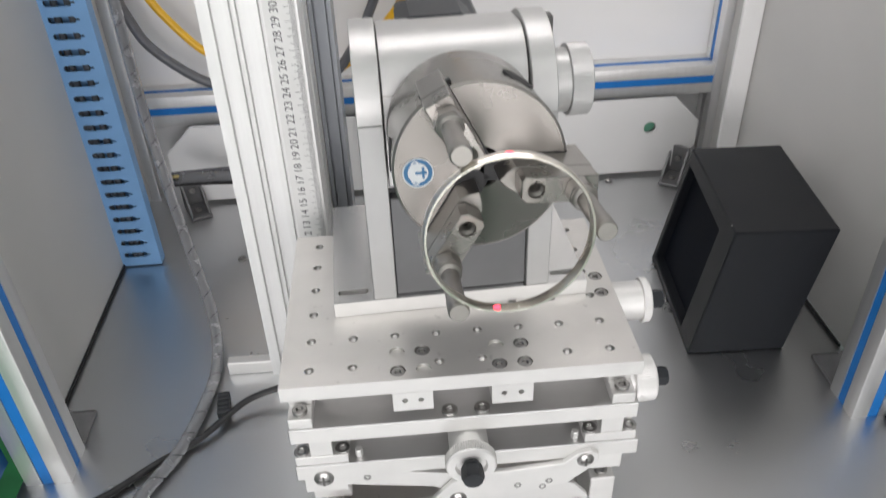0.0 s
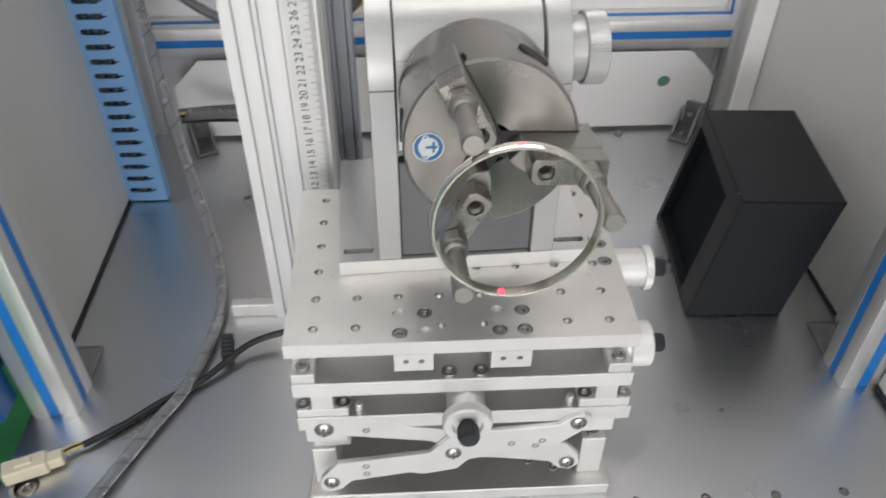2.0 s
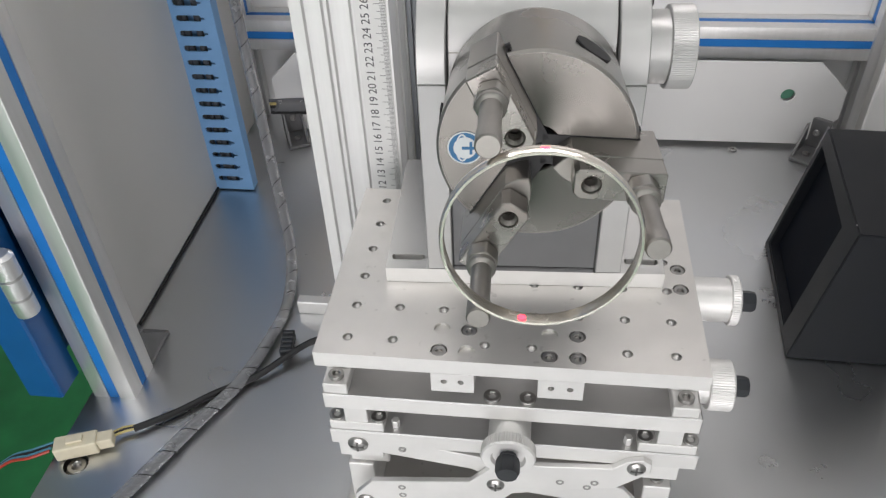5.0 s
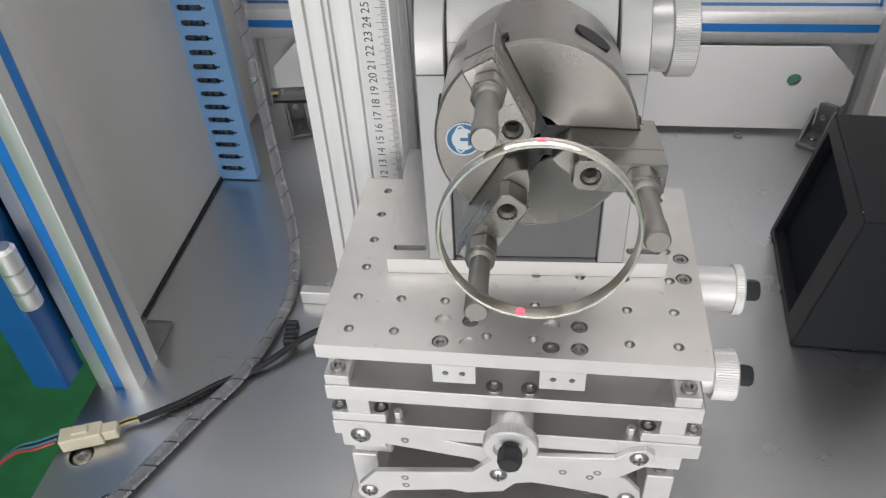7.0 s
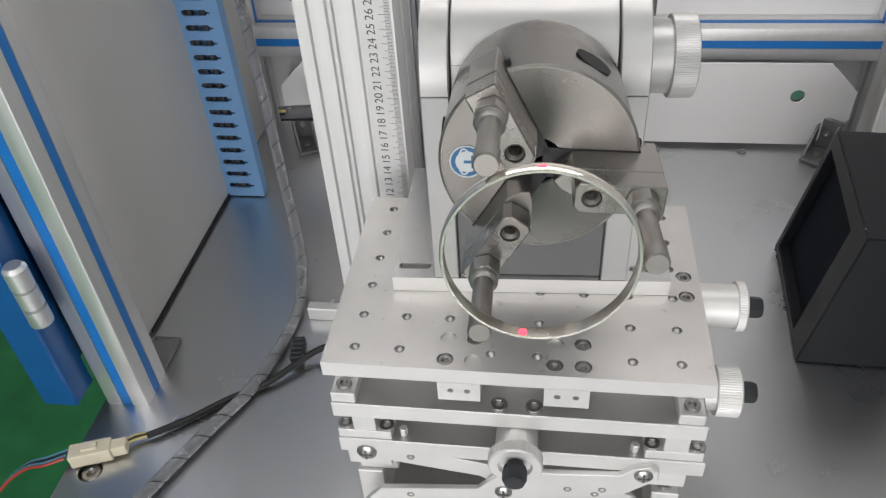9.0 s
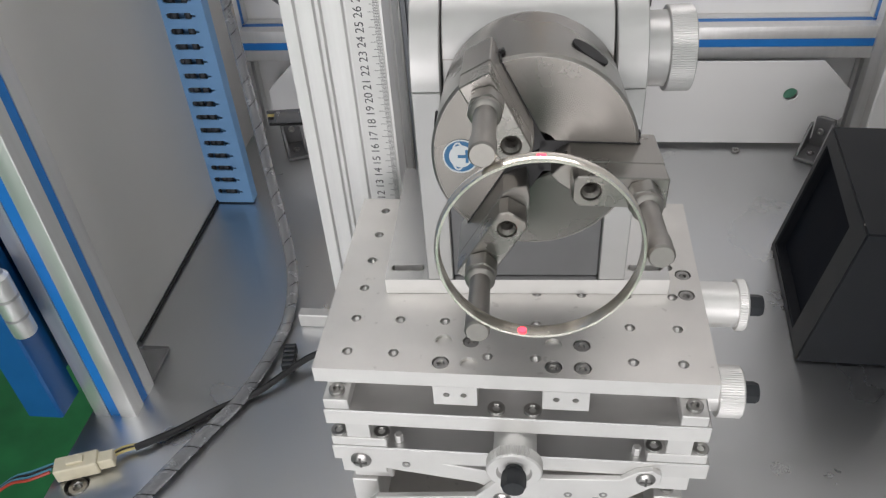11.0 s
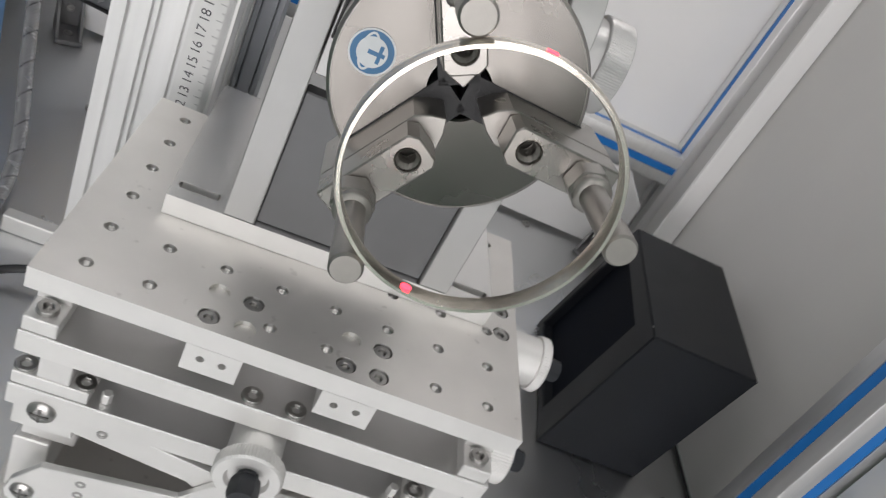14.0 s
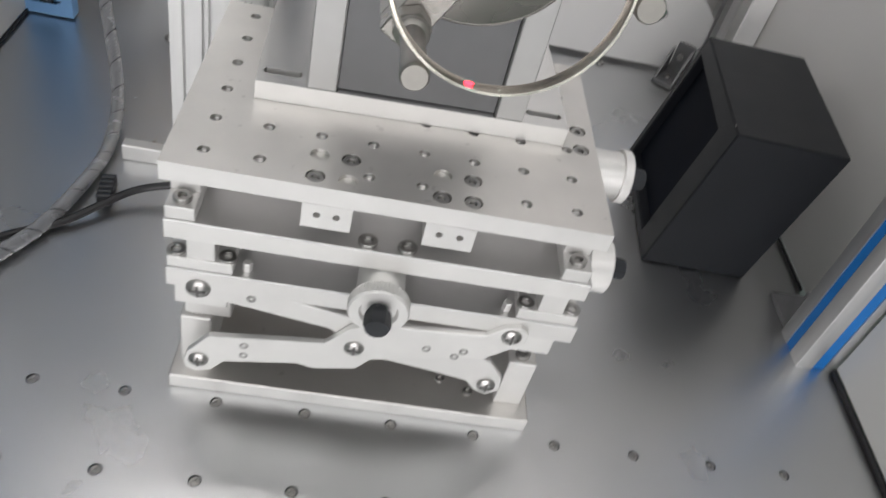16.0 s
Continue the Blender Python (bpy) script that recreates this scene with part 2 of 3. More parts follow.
def tube(points, r, n=10, bm=None, steps=8):
    """A round cable through the points, smoothed."""
    pts = [Vector(p) for p in points]
    line = []
    for i in range(len(pts) - 1):
        a, b, c, d = pts[max(i - 1, 0)], pts[i], pts[i + 1], pts[min(i + 2, len(pts) - 1)]
        for k in range(steps):
            s = k / steps
            line.append(0.5 * ((2 * b) + (c - a) * s + (2 * a - 5 * b + 4 * c - d) * s * s + (3 * b - a - 3 * c + d) * s ** 3))
    line.append(pts[-1])
    t = bmesh.new()
    rows = []
    side = Vector((0, 0, 1)).cross(line[1] - line[0])
    side = side.normalized() if side.length > 1e-6 else Vector((1, 0, 0))
    for i, p in enumerate(line):
        along = (line[min(i + 1, len(line) - 1)] - line[max(i - 1, 0)]).normalized()
        side = (side - along * side.dot(along)).normalized()
        up = along.cross(side)
        rows.append([t.verts.new(p + r * (math.cos(2 * math.pi * k / n) * side + math.sin(2 * math.pi * k / n) * up)) for k in range(n)])
    for a, b in zip(rows, rows[1:]):
        for k in range(n):
            t.faces.new((a[k], a[(k + 1) % n], b[(k + 1) % n], b[k]))
    t.faces.new(rows[0]), t.faces.new(rows[-1])
    return merge(bm, t), line


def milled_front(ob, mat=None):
    """Paints the faces that look to the front brighter, as light strikes them."""
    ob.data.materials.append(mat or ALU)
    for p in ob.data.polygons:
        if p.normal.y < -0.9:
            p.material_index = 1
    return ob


X_AXIS = pose(0, 0, 0, 0, 90, 0)      # z turned to +x
FRONT = pose(0, 0, 0, 90, 0, 0)       # z turned to -y, y to z


def socket_screw(r=0.0048, h=0.003):
    bm = slab(ring_points(r, 20), [ring_points(r * 0.5, 6)], 0, h, bevel=r * 0.09)
    return slab(ring_points(r * 0.6, 12), [], -h * 0.6, h * 0.25, bm=bm)


def cross_screw(r=0.0065, h=0.003):
    bm = lathe([(r, 0), (r * 0.97, h * 0.35), (r * 0.75, h * 0.75), (r * 0.4, h * 0.97), (0.0, h)], 24)
    return bm


SCREW_MESH = part("scratch_screw", socket_screw(), SCREW)
CROSS_MESH = part("scratch_screw", cross_screw(), SCREW)
# raised dark cross: the shade of the screw's recess is its colour
CROSS_SLOT = part("scratch_slot", box(-0.0042, 0.0042, -0.0007, 0.0007, 0.0026, 0.0032, 0, box(-0.0007, 0.0007, -0.0042, 0.0042, 0.0026, 0.0031, 0)), STEEL_DARK)


def screw(parent, m, size=1.0, name="screw"):
    ob = new(name, SCREW_MESH.data)
    ob.parent = parent
    ob.matrix_local = m @ Matrix.Scale(size, 4)
    return ob


def phillips(parent, m, size=1.0):
    ob = new("screw", CROSS_MESH.data)
    ob.parent = parent
    ob.matrix_local = m @ Matrix.Scale(size, 4)
    sl = new("cross_slot", CROSS_SLOT.data)
    sl.parent = ob
    return ob


# ---- the setting ----
def setting(name, bm, mat, label):
    return tagged(part(name, bm, mat), label, name.split("_")[0], kind="structure")


FLOOR_Z = -0.90
setting("floor", box(-2.6, 2.6, -3.0, 2.2, FLOOR_Z - 0.05, FLOOR_Z, 0), GREEN, "green painted workshop floor")
setting("ceiling", box(-2.6, 2.6, -3.0, 2.2, 1.9, 1.95, 0), ROOM_WHITE, "plain white workshop ceiling")
setting("wall_north", box(-2.6, 2.6, 2.2, 2.3, FLOOR_Z, 1.9, 0), ROOM_WHITE, "plain white workshop wall")
setting("wall_south", slab([(-2.6, FLOOR_Z), (2.6, FLOOR_Z), (2.6, 1.9), (-2.6, 1.9)], [[(-1.35, -0.15), (0.95, -0.15), (0.95, 1.25), (-1.35, 1.25)]], 0, 0.1, pose(0, -3.0, 0) @ FRONT), ROOM_WHITE, "white workshop wall with a window opening")
win = thing("window_1", pose(-0.2, -3.05, 0.55), "white framed workshop window", "window", kind="structure")
part("window_frame", slab([(-1.149, -0.699), (1.149, -0.699), (1.149, 0.699), (-1.149, 0.699)], [[(-1.11, -0.66), (-0.02, -0.66), (-0.02, 0.66), (-1.11, 0.66)], [(0.02, -0.66), (1.11, -0.66), (1.11, 0.66), (0.02, 0.66)]], -0.02, 0.02, FRONT), WHITE, win)
setting("wall_east", box(2.6, 2.7, -3.0, 2.2, FLOOR_Z, 1.9, 0), ROOM_WHITE, "plain white workshop wall")
setting("wall_west", box(-2.7, -2.6, -3.0, 2.2, FLOOR_Z, 1.9, 0), ROOM_WHITE, "plain white workshop wall")

# ---- the machine's frame and sheets ----
machine = thing("machine_cabinet", pose(0, 0, 0), "white laser cabinet frame with a grey metal bed on the floor", "machine")
BASE_HOLES = [(x, y) for y in (-0.024, -0.084, -0.144, -0.204) for x in (-0.333, -0.273, -0.213, -0.153, -0.092, -0.031, 0.030, 0.090, 0.151, 0.212, 0.273, 0.333)]
# bed is extended unseen towards the front to keep green floor reflections away
part("bed_plate", slab([(-0.397, -0.75), (0.432, -0.75), (0.432, 0.64), (-0.397, 0.64)], [ring_points(0.0042, 12, *h) for h in BASE_HOLES] + [ring_points(0.0108, 28, -0.374, 0.015)], -0.012, 0.0), BASE_METAL, machine, "brushed grey aluminium bed plate")
part("under_box", box(-0.393, 0.412, -0.73, 0.64, FLOOR_Z, -0.0125, 0.004), WHITE, machine)
for hx, hy in BASE_HOLES:
    screw(machine, pose(hx, hy, -0.0028), 0.7, "bed_insert")


def extrusion(name, size, length, strips, parent, m, mat=ALU_POST, low=0.0):
    """A slotted square profile along z with coloured strips in the slots of the named sides."""
    a, g, d = size / 2, 0.0053, 0.006
    c = 0.002
    outline = []
    for k in range(4):
        q = math.pi / 2 * k
        for x, y in ((a, -a + c), (a, -g), (a - d, -g), (a - d, g), (a, g), (a, a - c), (a - c * 0.3, a - c * 0.3), (a - c, a)):
            outline.append((x * math.cos(q) - y * math.sin(q), x * math.sin(q) + y * math.cos(q)))
    ob = part(name, slab(outline, [ring_points(0.004, 12)], 0, length), mat, parent)
    ob.matrix_local = m
    for k in strips:
        s = part("slot_strip", box(a - d + 0.0005, a - 0.0006, -g + 0.0002, g - 0.0002, low, length - 0.001, 0.0004), BLUE_STRIP, ob, "blue slot cover strip")
        s.matrix_local = pose(0, 0, 0, 0, 0, 90 * k)
    return ob


TOP = 0.86
extrusion("post", 0.042, TOP, (3, 0), machine, pose(-0.372, 0.110, 0.0))
extrusion("post", 0.042, TOP, (3, 2), machine, pose(0.401, 0.109, 0.0))
extrusion("post", 0.042, TOP, (3, 2), machine, pose(0.428, 0.606, 0.0), low=0.157)
extrusion("post", 0.042, TOP, (3, 0), machine, pose(-0.396, 0.606, 0.0), low=0.157)
extrusion("rail", 0.042, 0.80, (3, 2), machine, pose(-0.388, 0.609, 0.134) @ pose(0, 0, 0, 0, 90, 0) @ pose(0, 0, 0, 0, 0, 0), ALU_RAIL)
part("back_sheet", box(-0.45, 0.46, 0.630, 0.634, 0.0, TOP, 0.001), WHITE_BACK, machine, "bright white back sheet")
for y0, y1, s in ((0.132, 0.585, -1), (0.134, 0.585, 1)):
    x = -0.392 if s < 0 else 0.4185
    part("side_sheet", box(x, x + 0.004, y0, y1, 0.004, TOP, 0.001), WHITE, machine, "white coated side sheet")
    part("sheet_seal", box(x + (0.004 if s < 0 else -0.002), x + (0.006 if s < 0 else 0.0), y0 + 0.05, y1 - 0.15, 0.0005, 0.0045, 0.0006), SEAL, machine)
part("inner_fold", box(0.391, 0.4165, 0.500, 0.506, 0.0, TOP, 0.001), WHITE_BACK, machine, "white folded edge sheet")
part("roof_sheet", box(-0.45, 0.46, 0.088, 0.634, TOP + 0.001, TOP + 0.005, 0.001), WHITE, machine)
part("roof_front_rail", box(-0.39, 0.42, 0.088, 0.128, TOP - 0.042, TOP - 0.0005, 0.002), ALU_RAIL, machine)
part("light_bar", box(-0.31, 0.31, 0.19, 0.25, 0.838, TOP, 0.002), WHITE, machine)

# lower back panel with cut corners, and a green disc added behind its hole
C = 0.038
octo = [(-0.345 + C, 0.006), (0.388 - C, 0.006), (0.388, 0.006 + C), (0.388, 0.120 - C), (0.388 - C, 0.120), (-0.345 + C, 0.120), (-0.345, 0.120 - C), (-0.345, 0.006 + C)]
part("lower_panel", slab(octo, [ring_points(0.0085, 24, 0.3195, 0.0755)], 0, 0.003, pose(0, 0.570, 0) @ FRONT, bevel=0.0006), WHITE_BACK, machine, "white lower back panel with cut corners")
# the disc stands in for the green beyond the open hole
part("plug", lathe([(0.0, 0.0), (0.0095, 0.0), (0.0095, 0.001), (0.0, 0.0016)], 24, pose(0.3195, 0.577, 0.0755) @ FRONT), GREEN_DOT, machine, "green disc added behind the panel's hole")


def corner_bracket(m):
    """A cast angle bracket with two legs, a web and screws."""
    root = part("corner_bracket", box(-0.014, 0.014, 0.0, 0.044, 0.0, 0.005, 0.001, slab([(0.0, 0.005), (0.040, 0.005), (0.0, 0.045)], [], -0.0135, -0.0105, pose(0, 0, 0, 90, 0, 90), slab([(0.0, 0.005), (0.040, 0.005), (0.0, 0.045)], [], 0.0105, 0.0135, pose(0, 0, 0, 90, 0, 90), box(-0.014, 0.014, 0.0, 0.005, 0.005, 0.046, 0.001)))), GREY_CAST, machine, "grey cast corner bracket")
    root.matrix_local = m
    screw(root, pose(0, 0.026, 0.005), 0.9)
    screw(root, pose(0, 0.0052, 0.027, -90, 0, 0), 0.9)


corner_bracket(pose(-0.366, 0.1315, 0.0))
corner_bracket(pose(0.396, 0.1306, 0.0))
corner_bracket(pose(0.368, 0.566, 0.0, 0, 0, 145))
corner_bracket(pose(-0.325, 0.566, 0.0, 0, 0, 205))
for x, y in ((0.265, 0.556), (-0.24, 0.424), (0.155, 0.556), (0.02, 0.556)):
    screw(machine, pose(x, y, 0.0), 1.1)

# ---- doors standing open ----
door = thing("cabinet_door", pose(-0.414, 0.082, 0.0), "dark blue painted cabinet door standing open on steel hinges", "door")
part("door_frame", box(-0.019, 0.015, -0.020, 0.012, 0.028, TOP, 0.002), BLUE_DOOR, door)
part("door_sheet", box(-0.019, -0.011, 0.0122, 0.50, 0.03, TOP, 0.001), BLUE_DOOR, door)
hinge = part("hinge", lathe([(0.0, 0.0), (0.0072, 0.0), (0.0075, 0.0006), (0.0075, 0.0160), (0.005, 0.0162), (0.005, 0.0184), (0.0075, 0.0186), (0.0075, 0.0346), (0.005, 0.0348), (0.005, 0.0368), (0.0075, 0.037), (0.0075, 0.054), (0.0055, 0.057), (0.0, 0.0575)], 24), ALU_POST, door, "silver barrel hinge")
hinge.matrix_local = pose(0.0240, -0.018, 0.137) @ Matrix.Diagonal((1.25, 1.25, 1.08, 1.0))
right_door = thing("cabinet_door", pose(0.4125, 0.086, 0.0), "white coated cabinet door standing open with a black seal", "door")
part("door_sheet", box(0.001, 0.022, -0.42, 0.0, 0.0065, TOP, 0.002), WHITE, right_door)
part("seal", box(-0.0005, 0.003, -0.42, 0.0, 0.0005, 0.006, 0.0006), SEAL, right_door, "black rubber seal")
part("latch", lathe([(0.0, 0.0), (0.007, 0.0), (0.007, 0.004), (0.005, 0.006), (0.0, 0.006)], 20, pose(0.001, -0.022, 0.161) @ pose(0, 0, 0, 0, -90, 0)), STEEL_PIN, right_door, "round steel latch")

# ---- slotted cable duct ----
duct = thing("cable_duct", pose(-0.398, 0.425, 0.002), "pale blue slotted plastic cable duct standing upright", "cable duct")
slots = []
for i in range(45):
    z = 0.016 + 0.0175 * i
    slots.append([(0.015, z - 0.0022), (0.018, z - 0.0036), (0.042, z - 0.0036), (0.043, z - 0.0012), (0.047, z - 0.0012), (0.047, z + 0.0012), (0.043, z + 0.0012), (0.042, z + 0.0036), (0.018, z + 0.0036), (0.015, z + 0.0022)])
part("slotted_face", slab([(0, 0), (0.058, 0), (0.058, 0.80), (0, 0.80)], slots, -0.002, 0.0, FRONT), BLUE_DUCT, duct)
part("side_wall", box(0.056, 0.058, 0.0022, 0.016, 0, 0.80, 0.0003), BLUE_DUCT, duct)
part("back_wall", box(0.0, 0.0558, 0.0146, 0.016, 0, 0.80, 0.0003), BLUE_DUCT, duct)
for i in range(4):
    cb, _ = tube([(0.012 + 0.011 * i + 0.003 * math.sin(i * 2 + k), 0.0082 + 0.0012 * (i % 2), 0.005 + 0.08 * k) for k in range(10)], 0.0040, 8, None, 4)
    part("cable", cb, DUCT_DARK, duct, "dark cable inside the duct")

# ---- lifting column with a rule ----
column = thing("lifting_column", pose(-0.1415, 0.25, 0.0), "ribbed silver aluminium column beside the lifting table", "column")
co = [(-0.0385, -0.04)]
for gx in (-0.0275, -0.0125, -0.0075, 0.0095):
    co += [(gx - 0.0014, -0.04), (gx - 0.0011, -0.034), (gx + 0.0011, -0.034), (gx + 0.0014, -0.04)]
co += [(0.0385, -0.04), (0.0385, -0.012), (0.034, -0.012), (0.034, -0.004), (0.0385, -0.004), (0.0385, 0.02), (0.034, 0.02), (0.034, 0.028), (0.0385, 0.028), (0.0385, 0.04), (-0.0385, 0.04)]
part("profile", slab(co, [], 0.0, 0.84), ALU_EDGE, column)
rule = part("rule", box(0.012, 0.0365, -0.0412, -0.0401, 0.031, 0.80, 0), RULE_WHITE, column, "white measuring rule with centimetre figures")
ticks = None
CM = 0.0118
for mm in range(0, 640):
    long = 0.0088 if mm % 10 == 0 else 0.0068 if mm % 5 == 0 else 0.0042
    ticks = ticks or bmesh.new()
    w = 0.00018
    vs = [ticks.verts.new((x, -0.04135, 0.031 + mm * CM / 10 + z)) for x, z in ((0.0363 - long, -w), (0.0363, -w), (0.0363, w), (0.0363 - long, w))]
    ticks.faces.new(vs)
tagged(part("tick_marks", ticks, INK, rule), kind="stuff")
for n in range(1, 64):
    fc = bpy.data.curves.new("figure", "FONT")
    fc.body, fc.size, fc.align_x, fc.align_y = str(n), 0.0096, "CENTER", "CENTER"
    fc.materials.append(INK)
    fo = new("figure", fc)
    fo.parent = rule
    fo.matrix_local = pose(0.0205, -0.04135, 0.031 + CM * n) @ FRONT @ pose(0, 0, 0, 0, 0, 90)
part("foot_bar", box(-0.085, -0.035, -0.036, -0.024, 0.0, 0.016, 0.001), ALU, column)
rear = [(0.0392, 0.030), (0.0430, 0.030), (0.0430, 0.036), (0.0450, 0.036), (0.0450, 0.030), (0.0540, 0.030), (0.0540, 0.036), (0.0556, 0.036), (0.0556, 0.030), (0.0590, 0.030), (0.0590, 0.066), (0.0392, 0.066)]
part("rear_post", slab(rear, [], 0.0, 0.84), POST_SHADE, column, "grooved rear post with shade in its blue grey")

# ---- lifting table ----
stage = thing("lifting_table", pose(0, 0, 0), "silver aluminium cross table on a scissor jack standing on the bed", "lifting table")
HOLES = [((i - 3.5) * 0.03, j * 0.03) for j in range(6) for i in range(8) if not (j == 0 and i in (2, 5)) and not (j > 2 and 0 < i < 7)]
SINKS = [(-0.044, -0.0065, 1), (-0.0262, -0.0065, 0), (0.0262, -0.0065, 1), (0.044, -0.0065, 1), (-0.044, 0.0125, 0), (-0.0262, 0.0125, 1), (0.0262, 0.0125, 0), (0.044, 0.0125, 1), (0.1145, 0.0625, 1), (0.1145, 0.083, 1)]
holes = [ring_points(0.0034, 16, x, y) for x, y in HOLES if not (0.056 < y < 0.061 and -0.09 < x < 0.0)] + [ring_points(0.0054, 20, x, y) for x, y, _ in SINKS]
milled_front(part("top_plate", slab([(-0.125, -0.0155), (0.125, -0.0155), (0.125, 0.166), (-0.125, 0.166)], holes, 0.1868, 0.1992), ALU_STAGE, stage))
thread = lathe([(0.0034, 0.0), (0.0026, 0.0008), (0.0034, 0.0016), (0.0026, 0.0024), (0.0034, 0.0032), (0.0026, 0.004), (0.0034, 0.0048)], 16, caps=False)
tm = part("thread", thread, SCREW, stage)
first = True
for x, y in HOLES:
    ob = tm if first else new("thread", tm.data)
    ob.parent, first = stage, False
    ob.matrix_local = pose(x, y, 0.1922)
for x, y, filled in SINKS:
    if filled:
        screw(stage, pose(x, y, 0.1955))
    else:
        part("sink_floor", lathe([(0.0, 0.0), (0.0054, 0.0), (0.0054, 0.001), (0.0, 0.0011)], 20, pose(x, y, 0.1958)), ALU_STAGE, stage)
for x0, x1 in ((-0.049, -0.021), (0.020, 0.049)):
    part("slide_tab", slab([(x0, 0.1695), (x1, 0.1695), (x1, 0.1866), (x0, 0.1866)], [ring_points(0.0021, 12, x0 + 0.0085, 0.179), ring_points(0.0021, 12, x1 - 0.0085, 0.179)], -0.03, 0.0, pose(0, -0.0155, 0) @ FRONT), ALU, stage)
part("upper_carriage", box(-0.106, 0.106, 0.024, 0.160, 0.1585, 0.1866, 0.001), ALU_SHADE, stage)
for s in (-1, 1):
    x0, x1 = sorted((s * 0.1065, s * 0.1235))
    part("end_cap", box(x0, x1, -0.0145, 0.150, 0.158, 0.1672, 0.0006, box(x0, x1, 0.0, 0.150, 0.1672, 0.1866, 0.0006)), ALU, stage)
    screw(stage, pose(s * 0.1150, -0.0068, 0.1672), 1.1)
screw(stage, pose(-0.0095, -0.0080, 0.1562), 1.2)
screw(stage, pose(0.0140, -0.0080, 0.1562), 1.2)
milled_front(part("middle_plate", box(-0.1245, 0.1265, -0.0155, 0.162, 0.1435, 0.1578, 0.0007), ALU_SHADE, stage))
part("lower_carriage", box(-0.082, 0.088, 0.022, 0.150, 0.119, 0.1433, 0.001), ALU_SHADE, stage)
for s, o in ((-1, -0.1035), (1, 0.1095)):
    part("guide_block", box(o - 0.0200, o + 0.0185, -0.0145, 0.140, 0.1193, 0.1278, 0.0005), ALU, stage)
    part("guide_riser", box(o - 0.0085, o + 0.0080, -0.0140, 0.140, 0.1280, 0.1433, 0.0005), ALU, stage)
    for dx in (0.0150, -0.0150):
        screw(stage, pose(o + dx - 0.0005, -0.0085, 0.1260), 1.15)
    part("stud", lathe([(0.0, 0.0), (0.003, 0.0), (0.003, 0.0062), (0.0025, 0.0068), (0.0, 0.0068)], 6, pose(o - s * 0.0260, -0.0080, 0.1192)), ALU, stage)
milled_front(part("lower_plate", box(-0.1245, 0.1305, -0.0155, 0.162, 0.1040, 0.1190, 0.0007), ALU_SHADE, stage))
for s, o in ((-1, -0.104), (1, 0.104)):
    part("pivot_lug", box(o - 0.016, o + 0.016, -0.014, -0.004, 0.088, 0.1038, 0.0006), ALU, stage)


def arm(name, pts, y, t):
    return part(name, slab(pts, [], 0, t, pose(0, y, 0) @ FRONT, bevel=0.0005), ALU, stage)


arm_a = [(-0.1145, 0.037), (-0.112, 0.047), (-0.098, 0.0655), (-0.025, 0.0745), (-0.011, 0.092), (0.007, 0.101), (0.029, 0.1005), (0.074, 0.1040), (0.084, 0.1135), (0.094, 0.1160), (0.100, 0.112), (0.100, 0.102), (0.078, 0.0815), (0.058, 0.078), (0.006, 0.0645), (-0.0024, 0.053), (-0.030, 0.047), (-0.041, 0.0500), (-0.088, 0.0415), (-0.097, 0.0305), (-0.107, 0.0275), (-0.113, 0.031)]
arm_b = [(0.010, 0.0610), (0.034, 0.0575), (0.055, 0.0540), (0.073, 0.0500), (0.081, 0.0410), (0.090, 0.0375), (0.098, 0.0440), (0.0965, 0.0580), (0.085, 0.0735), (0.070, 0.0790), (0.030, 0.0900), (-0.012, 0.0975), (-0.088, 0.1120), (-0.104, 0.1150), (-0.112, 0.1080), (-0.108, 0.0990), (-0.086, 0.0945), (-0.024, 0.0840)]
for y in (-0.0155, 0.150):
    arm("scissor_arm", arm_b, y + 0.0045, 0.004)
    arm("scissor_arm", arm_a, y, 0.0045)
for x, z in ((-0.1045, 0.041), (-0.006, 0.0745), (0.090, 0.107)):
    phillips(stage, pose(x, -0.020, z) @ FRONT)
phillips(stage, pose(-0.1050, -0.0155, 0.1050) @ FRONT, 1.15)
phillips(stage, pose(0.0875, -0.0155, 0.0490) @ FRONT)
for x, z in ((-0.0756, 0.0610), (-0.0756, 0.0510), (0.0396, 0.0838), (0.0636, 0.0860), (0.0588, 0.0800)):
    screw(stage, pose(x, -0.0186, z) @ FRONT, 0.6)
screw(stage, pose(-0.0732, -0.0141, 0.1015) @ FRONT, 0.6)
for x, y in ((-0.088, 0.012), (-0.078, 0.014), (0.062, 0.012), (0.083, 0.004), (0.092, 0.012)):
    screw(stage, pose(x, y, 0.0120), 0.75)
for z in (0.035, 0.100):
    part("cross_rod", lathe([(0.0, 0.0), (0.006, 0.0), (0.006, 0.25), (0.0, 0.25)], 20, pose(-0.125, 0.075, z) @ X_AXIS), STEEL_PIN, stage)
part("jack_slide", box(-0.118, -0.088, 0.000, 0.150, 0.062, 0.086, 0.001), ALU, stage)
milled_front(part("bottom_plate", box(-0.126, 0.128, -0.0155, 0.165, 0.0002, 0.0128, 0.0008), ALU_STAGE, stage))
for x in (-0.1105, 0.112):
    part("base_guide", box(x - 0.010, x + 0.010, -0.002, 0.150, 0.013, 0.060, 0.0008), ALU, stage)
    screw(stage, pose(x, 0.006, 0.060), 1.1)


